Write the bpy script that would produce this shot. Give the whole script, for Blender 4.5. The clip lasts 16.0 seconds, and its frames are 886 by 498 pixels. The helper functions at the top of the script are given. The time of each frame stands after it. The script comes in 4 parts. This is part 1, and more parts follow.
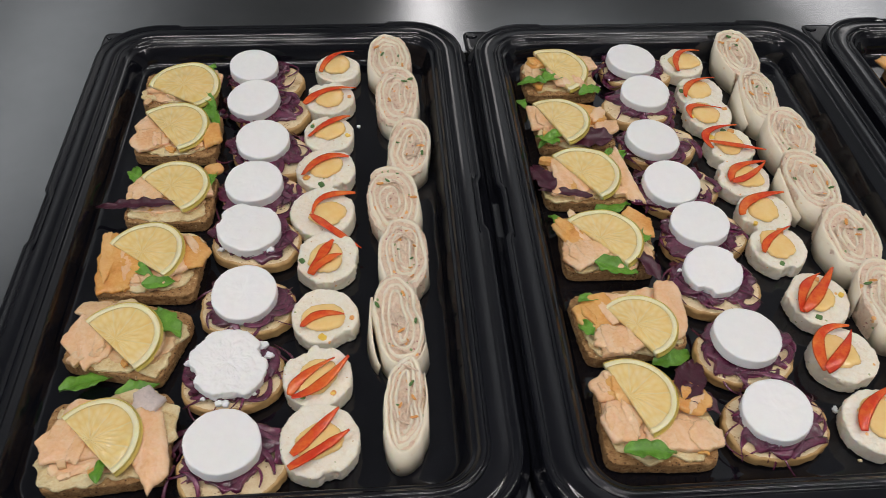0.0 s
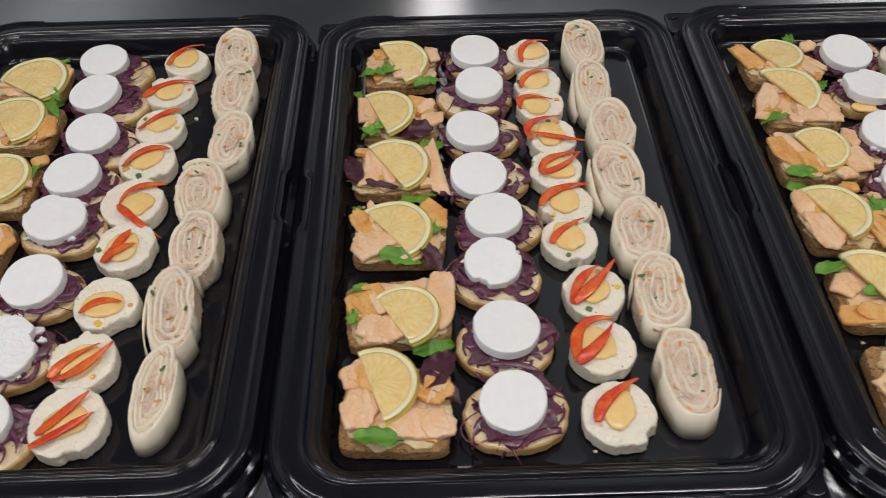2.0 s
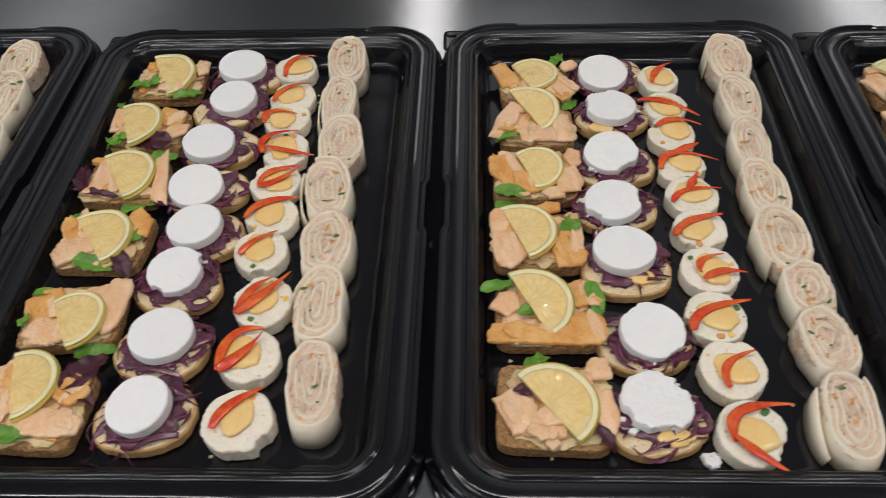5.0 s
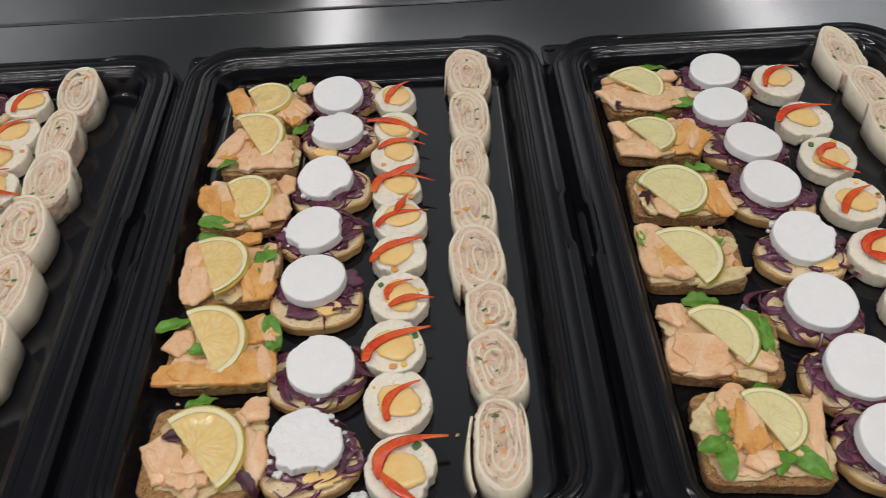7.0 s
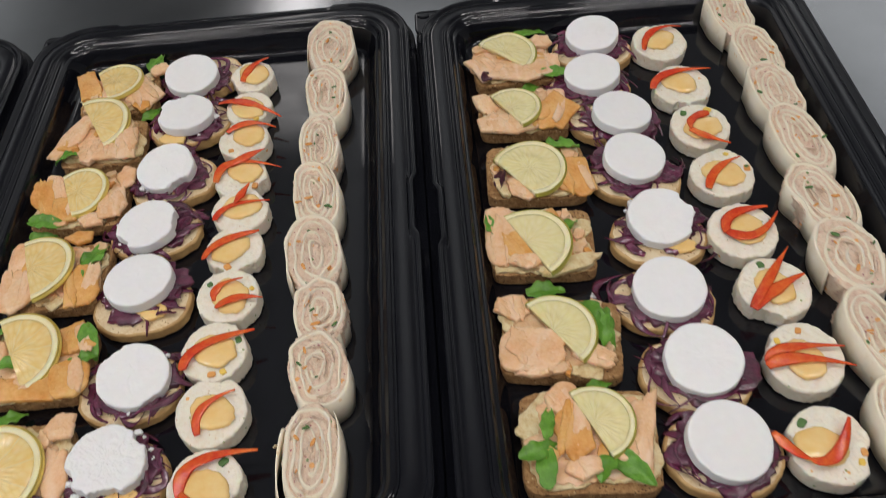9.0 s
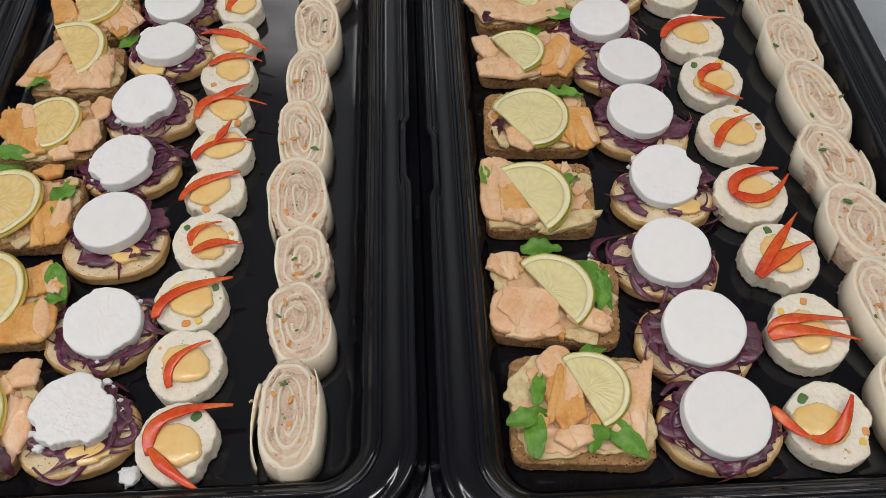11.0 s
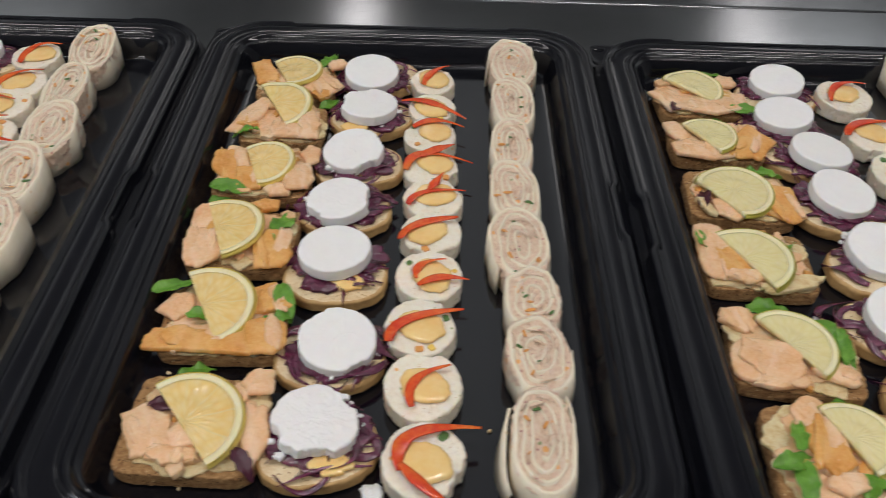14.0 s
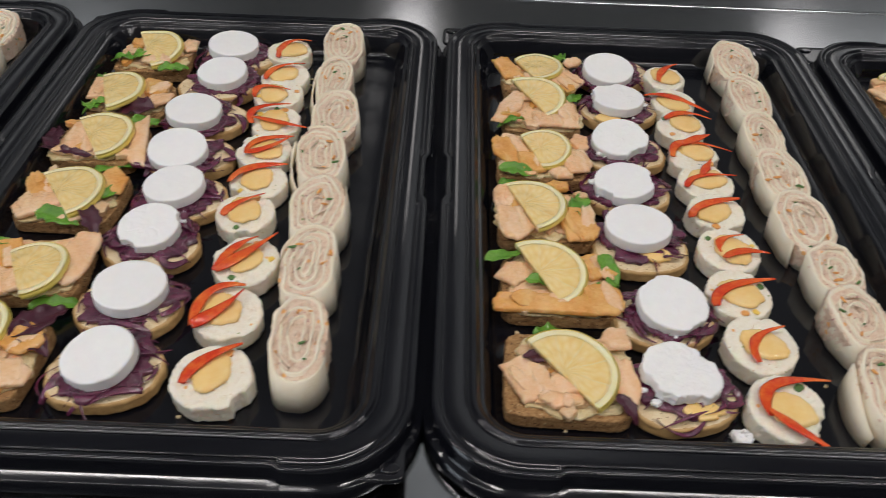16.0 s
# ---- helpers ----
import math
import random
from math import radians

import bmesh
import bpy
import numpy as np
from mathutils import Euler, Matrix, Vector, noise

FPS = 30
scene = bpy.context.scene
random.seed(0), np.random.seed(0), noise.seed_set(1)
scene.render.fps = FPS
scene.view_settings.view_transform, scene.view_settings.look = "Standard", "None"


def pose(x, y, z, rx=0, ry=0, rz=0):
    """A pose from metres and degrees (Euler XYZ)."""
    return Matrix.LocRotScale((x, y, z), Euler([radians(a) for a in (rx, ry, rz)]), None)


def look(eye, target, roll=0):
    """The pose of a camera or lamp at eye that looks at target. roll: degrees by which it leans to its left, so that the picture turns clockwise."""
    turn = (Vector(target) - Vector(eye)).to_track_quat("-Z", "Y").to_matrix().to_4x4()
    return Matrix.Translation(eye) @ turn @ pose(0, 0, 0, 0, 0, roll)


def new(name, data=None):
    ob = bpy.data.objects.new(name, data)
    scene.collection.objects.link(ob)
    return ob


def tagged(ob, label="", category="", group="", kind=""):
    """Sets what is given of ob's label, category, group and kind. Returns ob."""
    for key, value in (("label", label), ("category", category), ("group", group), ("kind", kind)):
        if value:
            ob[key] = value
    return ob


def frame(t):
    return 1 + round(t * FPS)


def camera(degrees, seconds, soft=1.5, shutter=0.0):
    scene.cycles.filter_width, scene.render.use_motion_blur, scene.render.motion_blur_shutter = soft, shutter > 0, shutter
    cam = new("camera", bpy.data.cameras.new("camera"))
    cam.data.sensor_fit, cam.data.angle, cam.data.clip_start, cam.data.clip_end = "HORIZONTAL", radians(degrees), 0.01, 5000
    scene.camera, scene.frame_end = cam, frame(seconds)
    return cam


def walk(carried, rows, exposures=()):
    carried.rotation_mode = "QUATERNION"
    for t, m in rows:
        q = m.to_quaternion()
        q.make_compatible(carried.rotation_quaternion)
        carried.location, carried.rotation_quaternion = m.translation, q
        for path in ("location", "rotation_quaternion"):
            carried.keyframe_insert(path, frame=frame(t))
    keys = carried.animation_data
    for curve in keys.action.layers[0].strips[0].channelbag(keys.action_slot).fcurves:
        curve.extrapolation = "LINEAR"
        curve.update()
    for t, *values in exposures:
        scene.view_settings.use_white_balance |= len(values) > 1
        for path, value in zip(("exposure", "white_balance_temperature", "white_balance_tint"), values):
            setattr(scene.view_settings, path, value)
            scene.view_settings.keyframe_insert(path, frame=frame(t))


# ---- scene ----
cam = camera(56.3, 16.0, soft=0.7, shutter=0.4)
ROWS = [
    (0.0, -0.0011, -0.0008, 0.4947, 43.360, -1.462, -4.137),
    (0.5, 0.0370, -0.0023, 0.4974, 42.889, -0.992, -3.744),
    (1.0, 0.0928, -0.0058, 0.5021, 42.430, -0.582, -3.127),
    (1.5, 0.1519, -0.0097, 0.5052, 42.375, 0.133, -2.458),
    (2.0, 0.2078, -0.0180, 0.5088, 42.351, 0.918, -1.542),
    (2.5, 0.2724, -0.0330, 0.5108, 42.690, 1.560, -0.829),
    (3.0, 0.3159, -0.0494, 0.5148, 42.783, 1.721, -0.279),
    (3.2, 0.3323, -0.0510, 0.5152, 42.891, 1.876, -0.002),
    (5.3, 0.5457, -0.0211, 0.5211, 42.755, 2.238, 1.745),
    (5.5, 0.5808, -0.0174, 0.5159, 43.238, 2.560, 1.671),
    (6.0, 0.6434, -0.0111, 0.5104, 43.408, 3.013, 0.990),
    (6.5, 0.6840, -0.0086, 0.5070, 43.507, 2.852, -0.236),
    (7.0, 0.7204, -0.0010, 0.5065, 43.431, 2.203, -2.150),
    (7.5, 0.7637, 0.0112, 0.5040, 43.486, 2.448, -3.085),
    (8.0, 0.8051, 0.0221, 0.4967, 43.581, 2.787, -3.120),
    (8.5, 0.8278, 0.0496, 0.4861, 42.844, 3.072, -3.586),
    (9.0, 0.8484, 0.0422, 0.4921, 39.963, 3.680, -3.583),
    (9.2, 0.8511, 0.0316, 0.4962, 38.738, 3.607, -3.556),
    (11.3, 0.8453, 0.0704, 0.4653, 35.924, 1.266, -2.085),
    (11.5, 0.8478, 0.0647, 0.4609, 37.888, 1.112, -1.931),
    (12.0, 0.8476, 0.0509, 0.4544, 43.224, 0.482, -1.993),
    (12.5, 0.8382, 0.0239, 0.4324, 45.364, 0.477, -1.822),
    (13.0, 0.8122, -0.0030, 0.4243, 46.459, 0.138, -1.324),
    (13.5, 0.7667, -0.0097, 0.4209, 47.381, -0.786, -0.310),
    (14.0, 0.6883, 0.0060, 0.4141, 47.752, -1.451, 0.819),
    (14.5, 0.6312, -0.0022, 0.4104, 47.649, -1.412, 1.417),
    (15.0, 0.5787, -0.0248, 0.4165, 47.775, -1.429, 1.540),
    (15.5, 0.5329, -0.0392, 0.4225, 48.324, -1.487, 1.475),
    (16.0, 0.4682, -0.0566, 0.4179, 48.938, -1.696, 1.452),
]
walk(cam, [(t, pose(x, y, z, rx, ry, rz)) for t, x, y, z, rx, ry, rz in ROWS])
TRAYS = ((-0.099, 0.4925, 0.0), (0.274, 0.4835, 0.0), (0.646, 0.4855, 0.0), (1.0195, 0.4725, 0.0))

# ---- light ----
world = bpy.data.worlds.new("world")
scene.world = world
world.use_nodes = True
world.node_tree.nodes["Background"].inputs[0].default_value = (0.75, 0.85, 1.0, 1)
world.node_tree.nodes["Background"].inputs[1].default_value = 0.35
scene.view_settings.exposure = -0.02


def area(name, eye, target, sx, sy, power, colour):
    lamp = bpy.data.lights.new(name, "AREA")
    lamp.shape, lamp.size, lamp.size_y, lamp.energy, lamp.color = "RECTANGLE", sx, sy, power, colour
    ob = new(name, lamp)
    ob.matrix_world = look(eye, target)
    return ob


WARM, DAY = (1.0, 0.955, 0.94), (0.82, 0.90, 1.0)
# ceiling tubes above and in front of the trays, panels beyond them, and a window at the side
for lx, ly, power in ((-0.75, 0.42, 6.7), (0.55, 0.42, 6.9), (1.85, 0.42, 6.7), (-0.4, -0.75, 10.2), (1.4, -0.75, 10.2)):
    area("ceiling_tube", (lx, ly, 1.68), (lx, ly, 0), 1.15, 0.07, power, WARM)
for lx, ly, long, power in ((0.25, 3.4, 2.0, 3.4), (2.3, 3.7, 1.4, 2.2)):
    area("far_panel", (lx, ly, 1.66), (lx, ly, 0), 0.20, long, power, WARM)
# added upward fill lamps, no real fixtures, brighten the ceiling that trays and steel mirror
for lx, ly, power in ((-1.6, 3.3, 5.8), (0.75, 2.4, 6.2), (2.8, 3.3, 9.5)):
    area("ceiling_fill", (lx, ly, 1.35), (lx, ly, 3.0), 0.5, 2.4, power, (0.94, 0.97, 1.0))
area("window_light", (-2.6, -1.2, 0.8), (0.4, 0.5, 0.0), 1.3, 1.1, 21.0, DAY)

# ---- materials ----


def shader(name, rough=0.5, metal=0.0, spec=0.5, coat=0.0, sss=0.0, sss_radius=(0.01, 0.006, 0.003), trans=0.0):
    m = bpy.data.materials.new(name)
    m.use_nodes = True
    b = m.node_tree.nodes["Principled BSDF"]
    b.inputs["Roughness"].default_value = rough
    b.inputs["Metallic"].default_value = metal
    b.inputs["Specular IOR Level"].default_value = spec
    b.inputs["Coat Weight"].default_value = coat
    b.inputs["Coat Roughness"].default_value = 0.08
    b.inputs["Subsurface Weight"].default_value = sss
    b.inputs["Subsurface Radius"].default_value = sss_radius
    b.inputs["Subsurface Scale"].default_value = 1.0
    b.inputs["Transmission Weight"].default_value = trans
    return m, m.node_tree, b


def node(nt, kind, **values):
    n = nt.nodes.new(kind)
    for key, value in values.items():
        n.inputs[key].default_value = value
    return n


def coords(nt, scale=(1, 1, 1)):
    tc = nt.nodes.new("ShaderNodeTexCoord")
    mp = nt.nodes.new("ShaderNodeMapping")
    mp.inputs["Scale"].default_value = scale
    info = nt.nodes.new("ShaderNodeObjectInfo")
    comb = node(nt, "ShaderNodeVectorMath")
    comb.operation = "SCALE"
    comb.inputs[0].default_value = (3.1, 7.3, 5.7)
    nt.links.new(info.outputs["Random"], comb.inputs["Scale"])
    nt.links.new(comb.outputs[0], mp.inputs["Location"])
    nt.links.new(tc.outputs["Object"], mp.inputs["Vector"])
    return mp.outputs[0]


def noise_node(nt, vec, scale, detail=4.0, rough=0.6):
    n = node(nt, "ShaderNodeTexNoise", Scale=scale, Detail=detail, Roughness=rough)
    nt.links.new(vec, n.inputs["Vector"])
    return n.outputs["Fac"]


def ramp(nt, fac, stops):
    n = nt.nodes.new("ShaderNodeValToRGB")
    while len(n.color_ramp.elements) < len(stops):
        n.color_ramp.elements.new(0.5)
    for e, (p, c) in zip(n.color_ramp.elements, stops):
        e.position, e.color = p, (*c, 1)
    nt.links.new(fac, n.inputs["Fac"])
    return n.outputs["Color"]


def mix(nt, fac, a, b, mode="MIX"):
    n = nt.nodes.new("ShaderNodeMix")
    n.data_type, n.blend_type = "RGBA", mode
    for slot, v in ((0, fac), (6, a), (7, b)):
        if isinstance(v, (int, float)):
            n.inputs[slot].default_value = v
        elif isinstance(v, tuple):
            n.inputs[slot].default_value = (*v, 1)
        else:
            nt.links.new(v, n.inputs[slot])
    return n.outputs[2]


def bump(nt, b, height, strength, distance):
    n = node(nt, "ShaderNodeBump", Strength=strength, Distance=distance)
    nt.links.new(height, n.inputs["Height"])
    nt.links.new(n.outputs[0], b.inputs["Normal"])


def mottled(name, stops, scale, fine, rough=0.6, bump_d=0.0006, bump_s=0.5, stretch=(1, 1, 1), specks=(), bands=None, **kw):
    """Two scales of noise over a colour ramp, dark or bright specks, and relief."""
    m, nt, b = shader(name, rough, **kw)
    v = coords(nt, stretch)
    big, small = noise_node(nt, v, scale), noise_node(nt, v, fine, 6.0, 0.7)
    half = node(nt, "ShaderNodeMath")
    half.operation = "MULTIPLY_ADD"
    half.inputs[1].default_value = 0.6
    nt.links.new(big, half.inputs[0])
    scaled = node(nt, "ShaderNodeMath")
    scaled.operation = "MULTIPLY"
    scaled.inputs[1].default_value = 0.4
    nt.links.new(small, scaled.inputs[0])
    nt.links.new(scaled.outputs[0], half.inputs[2])
    col = ramp(nt, half.outputs[0], stops)
    relief = half.outputs[0]
    if bands:
        wave = node(nt, "ShaderNodeTexWave", Scale=bands[0], Distortion=7.0, Detail=3.0)
        wave.inputs["Detail Scale"].default_value = 1.4
        nt.links.new(v, wave.inputs["Vector"])
        line = ramp(nt, wave.outputs["Fac"], [(0.0, (0.5, 0.5, 0.5)), (0.10, (0.12, 0.12, 0.12)), (0.25, (0, 0, 0))])
        col = mix(nt, line, col, bands[1])
        relief = mix(nt, 0.45, relief, wave.outputs["Fac"])
    for sc, size, colour, keep in specks:
        vo = node(nt, "ShaderNodeTexVoronoi", Scale=sc)
        nt.links.new(v, vo.inputs["Vector"])
        dot = node(nt, "ShaderNodeMath")
        dot.operation = "LESS_THAN"
        dot.inputs[1].default_value = size
        nt.links.new(vo.outputs["Distance"], dot.inputs[0])
        sep = nt.nodes.new("ShaderNodeSeparateColor")
        nt.links.new(vo.outputs["Color"], sep.inputs[0])
        some = node(nt, "ShaderNodeMath")
        some.operation = "LESS_THAN"
        some.inputs[1].default_value = keep
        nt.links.new(sep.outputs[0], some.inputs[0])
        both = node(nt, "ShaderNodeMath")
        both.operation = "MULTIPLY"
        nt.links.new(dot.outputs[0], both.inputs[0])
        nt.links.new(some.outputs[0], both.inputs[1])
        col = mix(nt, both.outputs[0], col, colour)
    nt.links.new(col, b.inputs["Base Color"])
    bump(nt, b, relief, bump_s, bump_d)
    return m


def steel(name):
    m, nt, b = shader(name, 0.33, 1.0)
    v = coords(nt)
    streak = node(nt, "ShaderNodeMapping")
    streak.inputs["Scale"].default_value = (4, 260, 4)
    nt.links.new(v, streak.inputs["Vector"])
    fine = noise_node(nt, streak.outputs[0], 3.0, 5.0)
    smear = noise_node(nt, v, 5.0, 5.0, 0.65)
    nt.links.new(ramp(nt, smear, [(0.3, (0.31, 0.315, 0.325)), (0.7, (0.38, 0.385, 0.395))]), b.inputs["Base Color"])
    r = node(nt, "ShaderNodeMapRange")
    r.inputs["To Min"].default_value, r.inputs["To Max"].default_value = 0.10, 0.17
    nt.links.new(smear, r.inputs["Value"])
    nt.links.new(r.outputs[0], b.inputs["Roughness"])
    b.inputs["Anisotropic"].default_value = 0.4
    bump(nt, b, fine, 0.12, 0.0004)
    return m


def black_plastic():
    m, nt, b = shader("black_plastic", 0.12, spec=0.5)
    v = coords(nt)
    smear = noise_node(nt, v, 14.0, 5.0, 0.7)
    # the blue tint of reflected daylight is put into the black base colour
    nt.links.new(ramp(nt, smear, [(0.35, (0.004, 0.0043, 0.0065)), (0.75, (0.0065, 0.007, 0.010))]), b.inputs["Base Color"])
    r = node(nt, "ShaderNodeMapRange")
    r.inputs["From Min"].default_value, r.inputs["From Max"].default_value = 0.35, 0.7
    r.inputs["To Min"].default_value, r.inputs["To Max"].default_value = 0.05, 0.19
    nt.links.new(smear, r.inputs["Value"])
    nt.links.new(r.outputs[0], b.inputs["Roughness"])
    bump(nt, b, noise_node(nt, v, 25.0, 3.0), 0.03, 0.0006)
    return m


def citrus(name, stops):
    """Flesh with radial segments, membranes and juice sacs round the slice's own centre."""
    m, nt, b = shader(name, 0.16, spec=0.6, sss=0.3, sss_radius=(0.005, 0.004, 0.002), coat=0.4)
    tc = nt.nodes.new("ShaderNodeTexCoord")
    sep = nt.nodes.new("ShaderNodeSeparateXYZ")
    nt.links.new(tc.outputs["Object"], sep.inputs[0])
    ang = node(nt, "ShaderNodeMath")
    ang.operation = "ARCTAN2"
    nt.links.new(sep.outputs["Y"], ang.inputs[0])
    nt.links.new(sep.outputs["X"], ang.inputs[1])
    seg = node(nt, "ShaderNodeMath")
    seg.operation = "MULTIPLY"
    seg.inputs[1].default_value = 4.5
    nt.links.new(ang.outputs[0], seg.inputs[0])
    cosine = node(nt, "ShaderNodeMath")
    cosine.operation = "COSINE"
    nt.links.new(seg.outputs[0], cosine.inputs[0])
    wall = node(nt, "ShaderNodeMath")
    wall.operation = "ABSOLUTE"
    nt.links.new(cosine.outputs[0], wall.inputs[0])
    # juice sacs: noise in polar coordinates, long along the radius
    length = node(nt, "ShaderNodeVectorMath")
    length.operation = "LENGTH"
    nt.links.new(tc.outputs["Object"], length.inputs[0])
    polar = nt.nodes.new("ShaderNodeCombineXYZ")
    wide = node(nt, "ShaderNodeMath")
    wide.operation = "MULTIPLY"
    wide.inputs[1].default_value = 5.0
    nt.links.new(ang.outputs[0], wide.inputs[0])
    far = node(nt, "ShaderNodeMath")
    far.operation = "MULTIPLY"
    far.inputs[1].default_value = 130.0
    nt.links.new(length.outputs["Value"], far.inputs[0])
    nt.links.new(wide.outputs[0], polar.inputs[0])
    nt.links.new(far.outputs[0], polar.inputs[1])
    sacs = node(nt, "ShaderNodeTexVoronoi", Scale=1.15)
    nt.links.new(polar.outputs[0], sacs.inputs["Vector"])
    col = ramp(nt, sacs.outputs["Distance"], stops)
    thin = node(nt, "ShaderNodeMath")
    thin.operation = "LESS_THAN"
    thin.inputs[1].default_value = 0.12
    nt.links.new(wall.outputs[0], thin.inputs[0])
    soft = node(nt, "ShaderNodeMath")
    soft.operation = "MULTIPLY"
    soft.inputs[1].default_value = 0.42
    nt.links.new(thin.outputs[0], soft.inputs[0])
    nt.links.new(mix(nt, soft.outputs[0], col, (0.86, 0.76, 0.46)), b.inputs["Base Color"])
    bump(nt, b, sacs.outputs["Distance"], 0.6, 0.0008)
    # wet flesh lets what lies below shine through
    clear = nt.nodes.new("ShaderNodeBsdfTransparent")
    clear.inputs[0].default_value = (1.0, 0.97, 0.86, 1)
    blend = nt.nodes.new("ShaderNodeMixShader")
    blend.inputs[0].default_value = 0.12
    out = [n for n in nt.nodes if n.bl_idname == "ShaderNodeOutputMaterial"][0]
    nt.links.new(b.outputs[0], blend.inputs[1])
    nt.links.new(clear.outputs[0], blend.inputs[2])
    nt.links.new(blend.outputs[0], out.inputs[0])
    return m


STEEL = steel("brushed_steel")
PLASTIC = black_plastic()
CHEESE = mottled("goat_cheese", [(0.3, (0.83, 0.822, 0.81)), (0.7, (0.87, 0.865, 0.855))], 150, 1100, 0.65, 0.0004, 0.45, sss=0.12)
CRUMB = mottled("toasted_crumb", [(0.28, (0.46, 0.28, 0.12)), (0.42, (0.70, 0.52, 0.29)), (0.55, (0.80, 0.66, 0.43)), (0.75, (0.85, 0.74, 0.54))], 90, 600, 0.75, 0.0014, 0.9,
                specks=[(420, 0.25, (0.34, 0.18, 0.07), 0.22), (260, 0.16, (0.28, 0.13, 0.05), 0.12)])
CRUST = mottled("golden_crust", [(0.3, (0.40, 0.21, 0.07)), (0.7, (0.68, 0.46, 0.20))], 50, 300, 0.6, 0.0008, 0.6)
RYE = mottled("brown_bread", [(0.3, (0.14, 0.06, 0.018)), (0.43, (0.36, 0.18, 0.065)), (0.58, (0.54, 0.32, 0.135)), (0.8, (0.68, 0.47, 0.25))], 260, 900, 0.85, 0.0034, 1.0,
              specks=[(480, 0.3, (0.10, 0.045, 0.015), 0.3), (330, 0.22, (0.72, 0.55, 0.31), 0.2)])
BUTTER = mottled("butter", [(0.32, (0.50, 0.29, 0.12)), (0.42, (0.74, 0.54, 0.26)), (0.55, (0.83, 0.68, 0.39)), (0.7, (0.88, 0.78, 0.54))], 160, 600, 0.4, 0.0026, 1.0, sss=0.1)
ONION = mottled("red_onion", [(0.28, (0.022, 0.003, 0.010)), (0.42, (0.060, 0.008, 0.027)), (0.54, (0.12, 0.018, 0.054)), (0.68, (0.22, 0.050, 0.11)), (0.84, (0.42, 0.16, 0.22))], 75, 500, 0.11, 0.0010, 0.9, (1, 2, 1),
                spec=0.7, coat=0.7, sss=0.25, sss_radius=(0.005, 0.0015, 0.003))
ROLL = mottled("chicken_roulade", [(0.25, (0.62, 0.46, 0.29)), (0.36, (0.80, 0.70, 0.54)), (0.5, (0.85, 0.785, 0.655)), (0.8, (0.88, 0.83, 0.72))], 240, 1000, 0.42, 0.0008, 0.8, sss=0.2,
               specks=[(260, 0.14, (0.58, 0.38, 0.19), 0.18), (170, 0.15, (0.34, 0.36, 0.13), 0.09), (140, 0.18, (0.80, 0.44, 0.14), 0.08)])
SAUCE = mottled("orange_sauce", [(0.3, (0.88, 0.53, 0.17)), (0.7, (0.93, 0.67, 0.31))], 60, 200, 0.13, 0.0004, 0.3, spec=0.6, sss=0.2)
PEPPER = mottled("red_pepper", [(0.3, (0.52, 0.020, 0.010)), (0.45, (0.66, 0.055, 0.015)), (0.57, (0.75, 0.14, 0.025)), (0.75, (0.83, 0.31, 0.07))], 70, 420, 0.20, 0.0007, 0.6, (0.6, 0.6, 0.6), spec=0.5)
TORTILLA = mottled("tortilla", [(0.27, (0.72, 0.58, 0.41)), (0.42, (0.83, 0.73, 0.56)), (0.8, (0.87, 0.80, 0.66))], 90, 700, 0.5, 0.0007, 0.7, sss=0.12,
                   specks=[(120, 0.14, (0.76, 0.58, 0.36), 0.25)])
FILLING = mottled("wrap_filling", [(0.26, (0.40, 0.20, 0.11)), (0.36, (0.66, 0.43, 0.30)), (0.48, (0.79, 0.60, 0.45)), (0.75, (0.86, 0.75, 0.60))], 260, 1000, 0.36, 0.0018, 1.0, sss=0.10,
                  specks=[(170, 0.30, (0.86, 0.45, 0.16), 0.14), (210, 0.24, (0.26, 0.34, 0.13), 0.07), (330, 0.26, (0.50, 0.22, 0.20), 0.10)])
CARROT = mottled("carrot", [(0.3, (0.68, 0.27, 0.06)), (0.7, (0.78, 0.40, 0.12))], 90, 400, 0.4)
YELLOW = mottled("yellow_pepper", [(0.3, (0.78, 0.50, 0.06)), (0.7, (0.86, 0.62, 0.14))], 90, 400, 0.3)
HERB = mottled("herb", [(0.3, (0.05, 0.12, 0.03)), (0.7, (0.12, 0.24, 0.06))], 90, 400, 0.5)
SALMON = mottled("cooked_salmon", [(0.26, (0.66, 0.30, 0.12)), (0.40, (0.80, 0.46, 0.24)), (0.56, (0.86, 0.57, 0.35)), (0.76, (0.90, 0.70, 0.50))], 40, 420, 0.22, 0.0008, 0.7, bands=(11, (0.90, 0.66, 0.46)), sss=0.22,
                 sss_radius=(0.006, 0.003, 0.0015))
SMOKED = mottled("smoked_salmon", [(0.28, (0.54, 0.21, 0.04)), (0.44, (0.72, 0.345, 0.095)), (0.60, (0.80, 0.45, 0.16)), (0.8, (0.86, 0.57, 0.28))], 45, 380, 0.20, 0.0005, 0.6, bands=(7, (0.85, 0.52, 0.23)), sss=0.22,
                 sss_radius=(0.006, 0.003, 0.001))
FLAKE = mottled("salmon_flakes", [(0.28, (0.58, 0.32, 0.16)), (0.5, (0.76, 0.49, 0.27)), (0.75, (0.82, 0.66, 0.44))], 120, 600, 0.45, 0.0016, 1.0, sss=0.15)
SKIN = mottled("salmon_skin", [(0.3, (0.42, 0.36, 0.34)), (0.7, (0.72, 0.60, 0.55))], 60, 400, 0.28, 0.0006, 0.5)
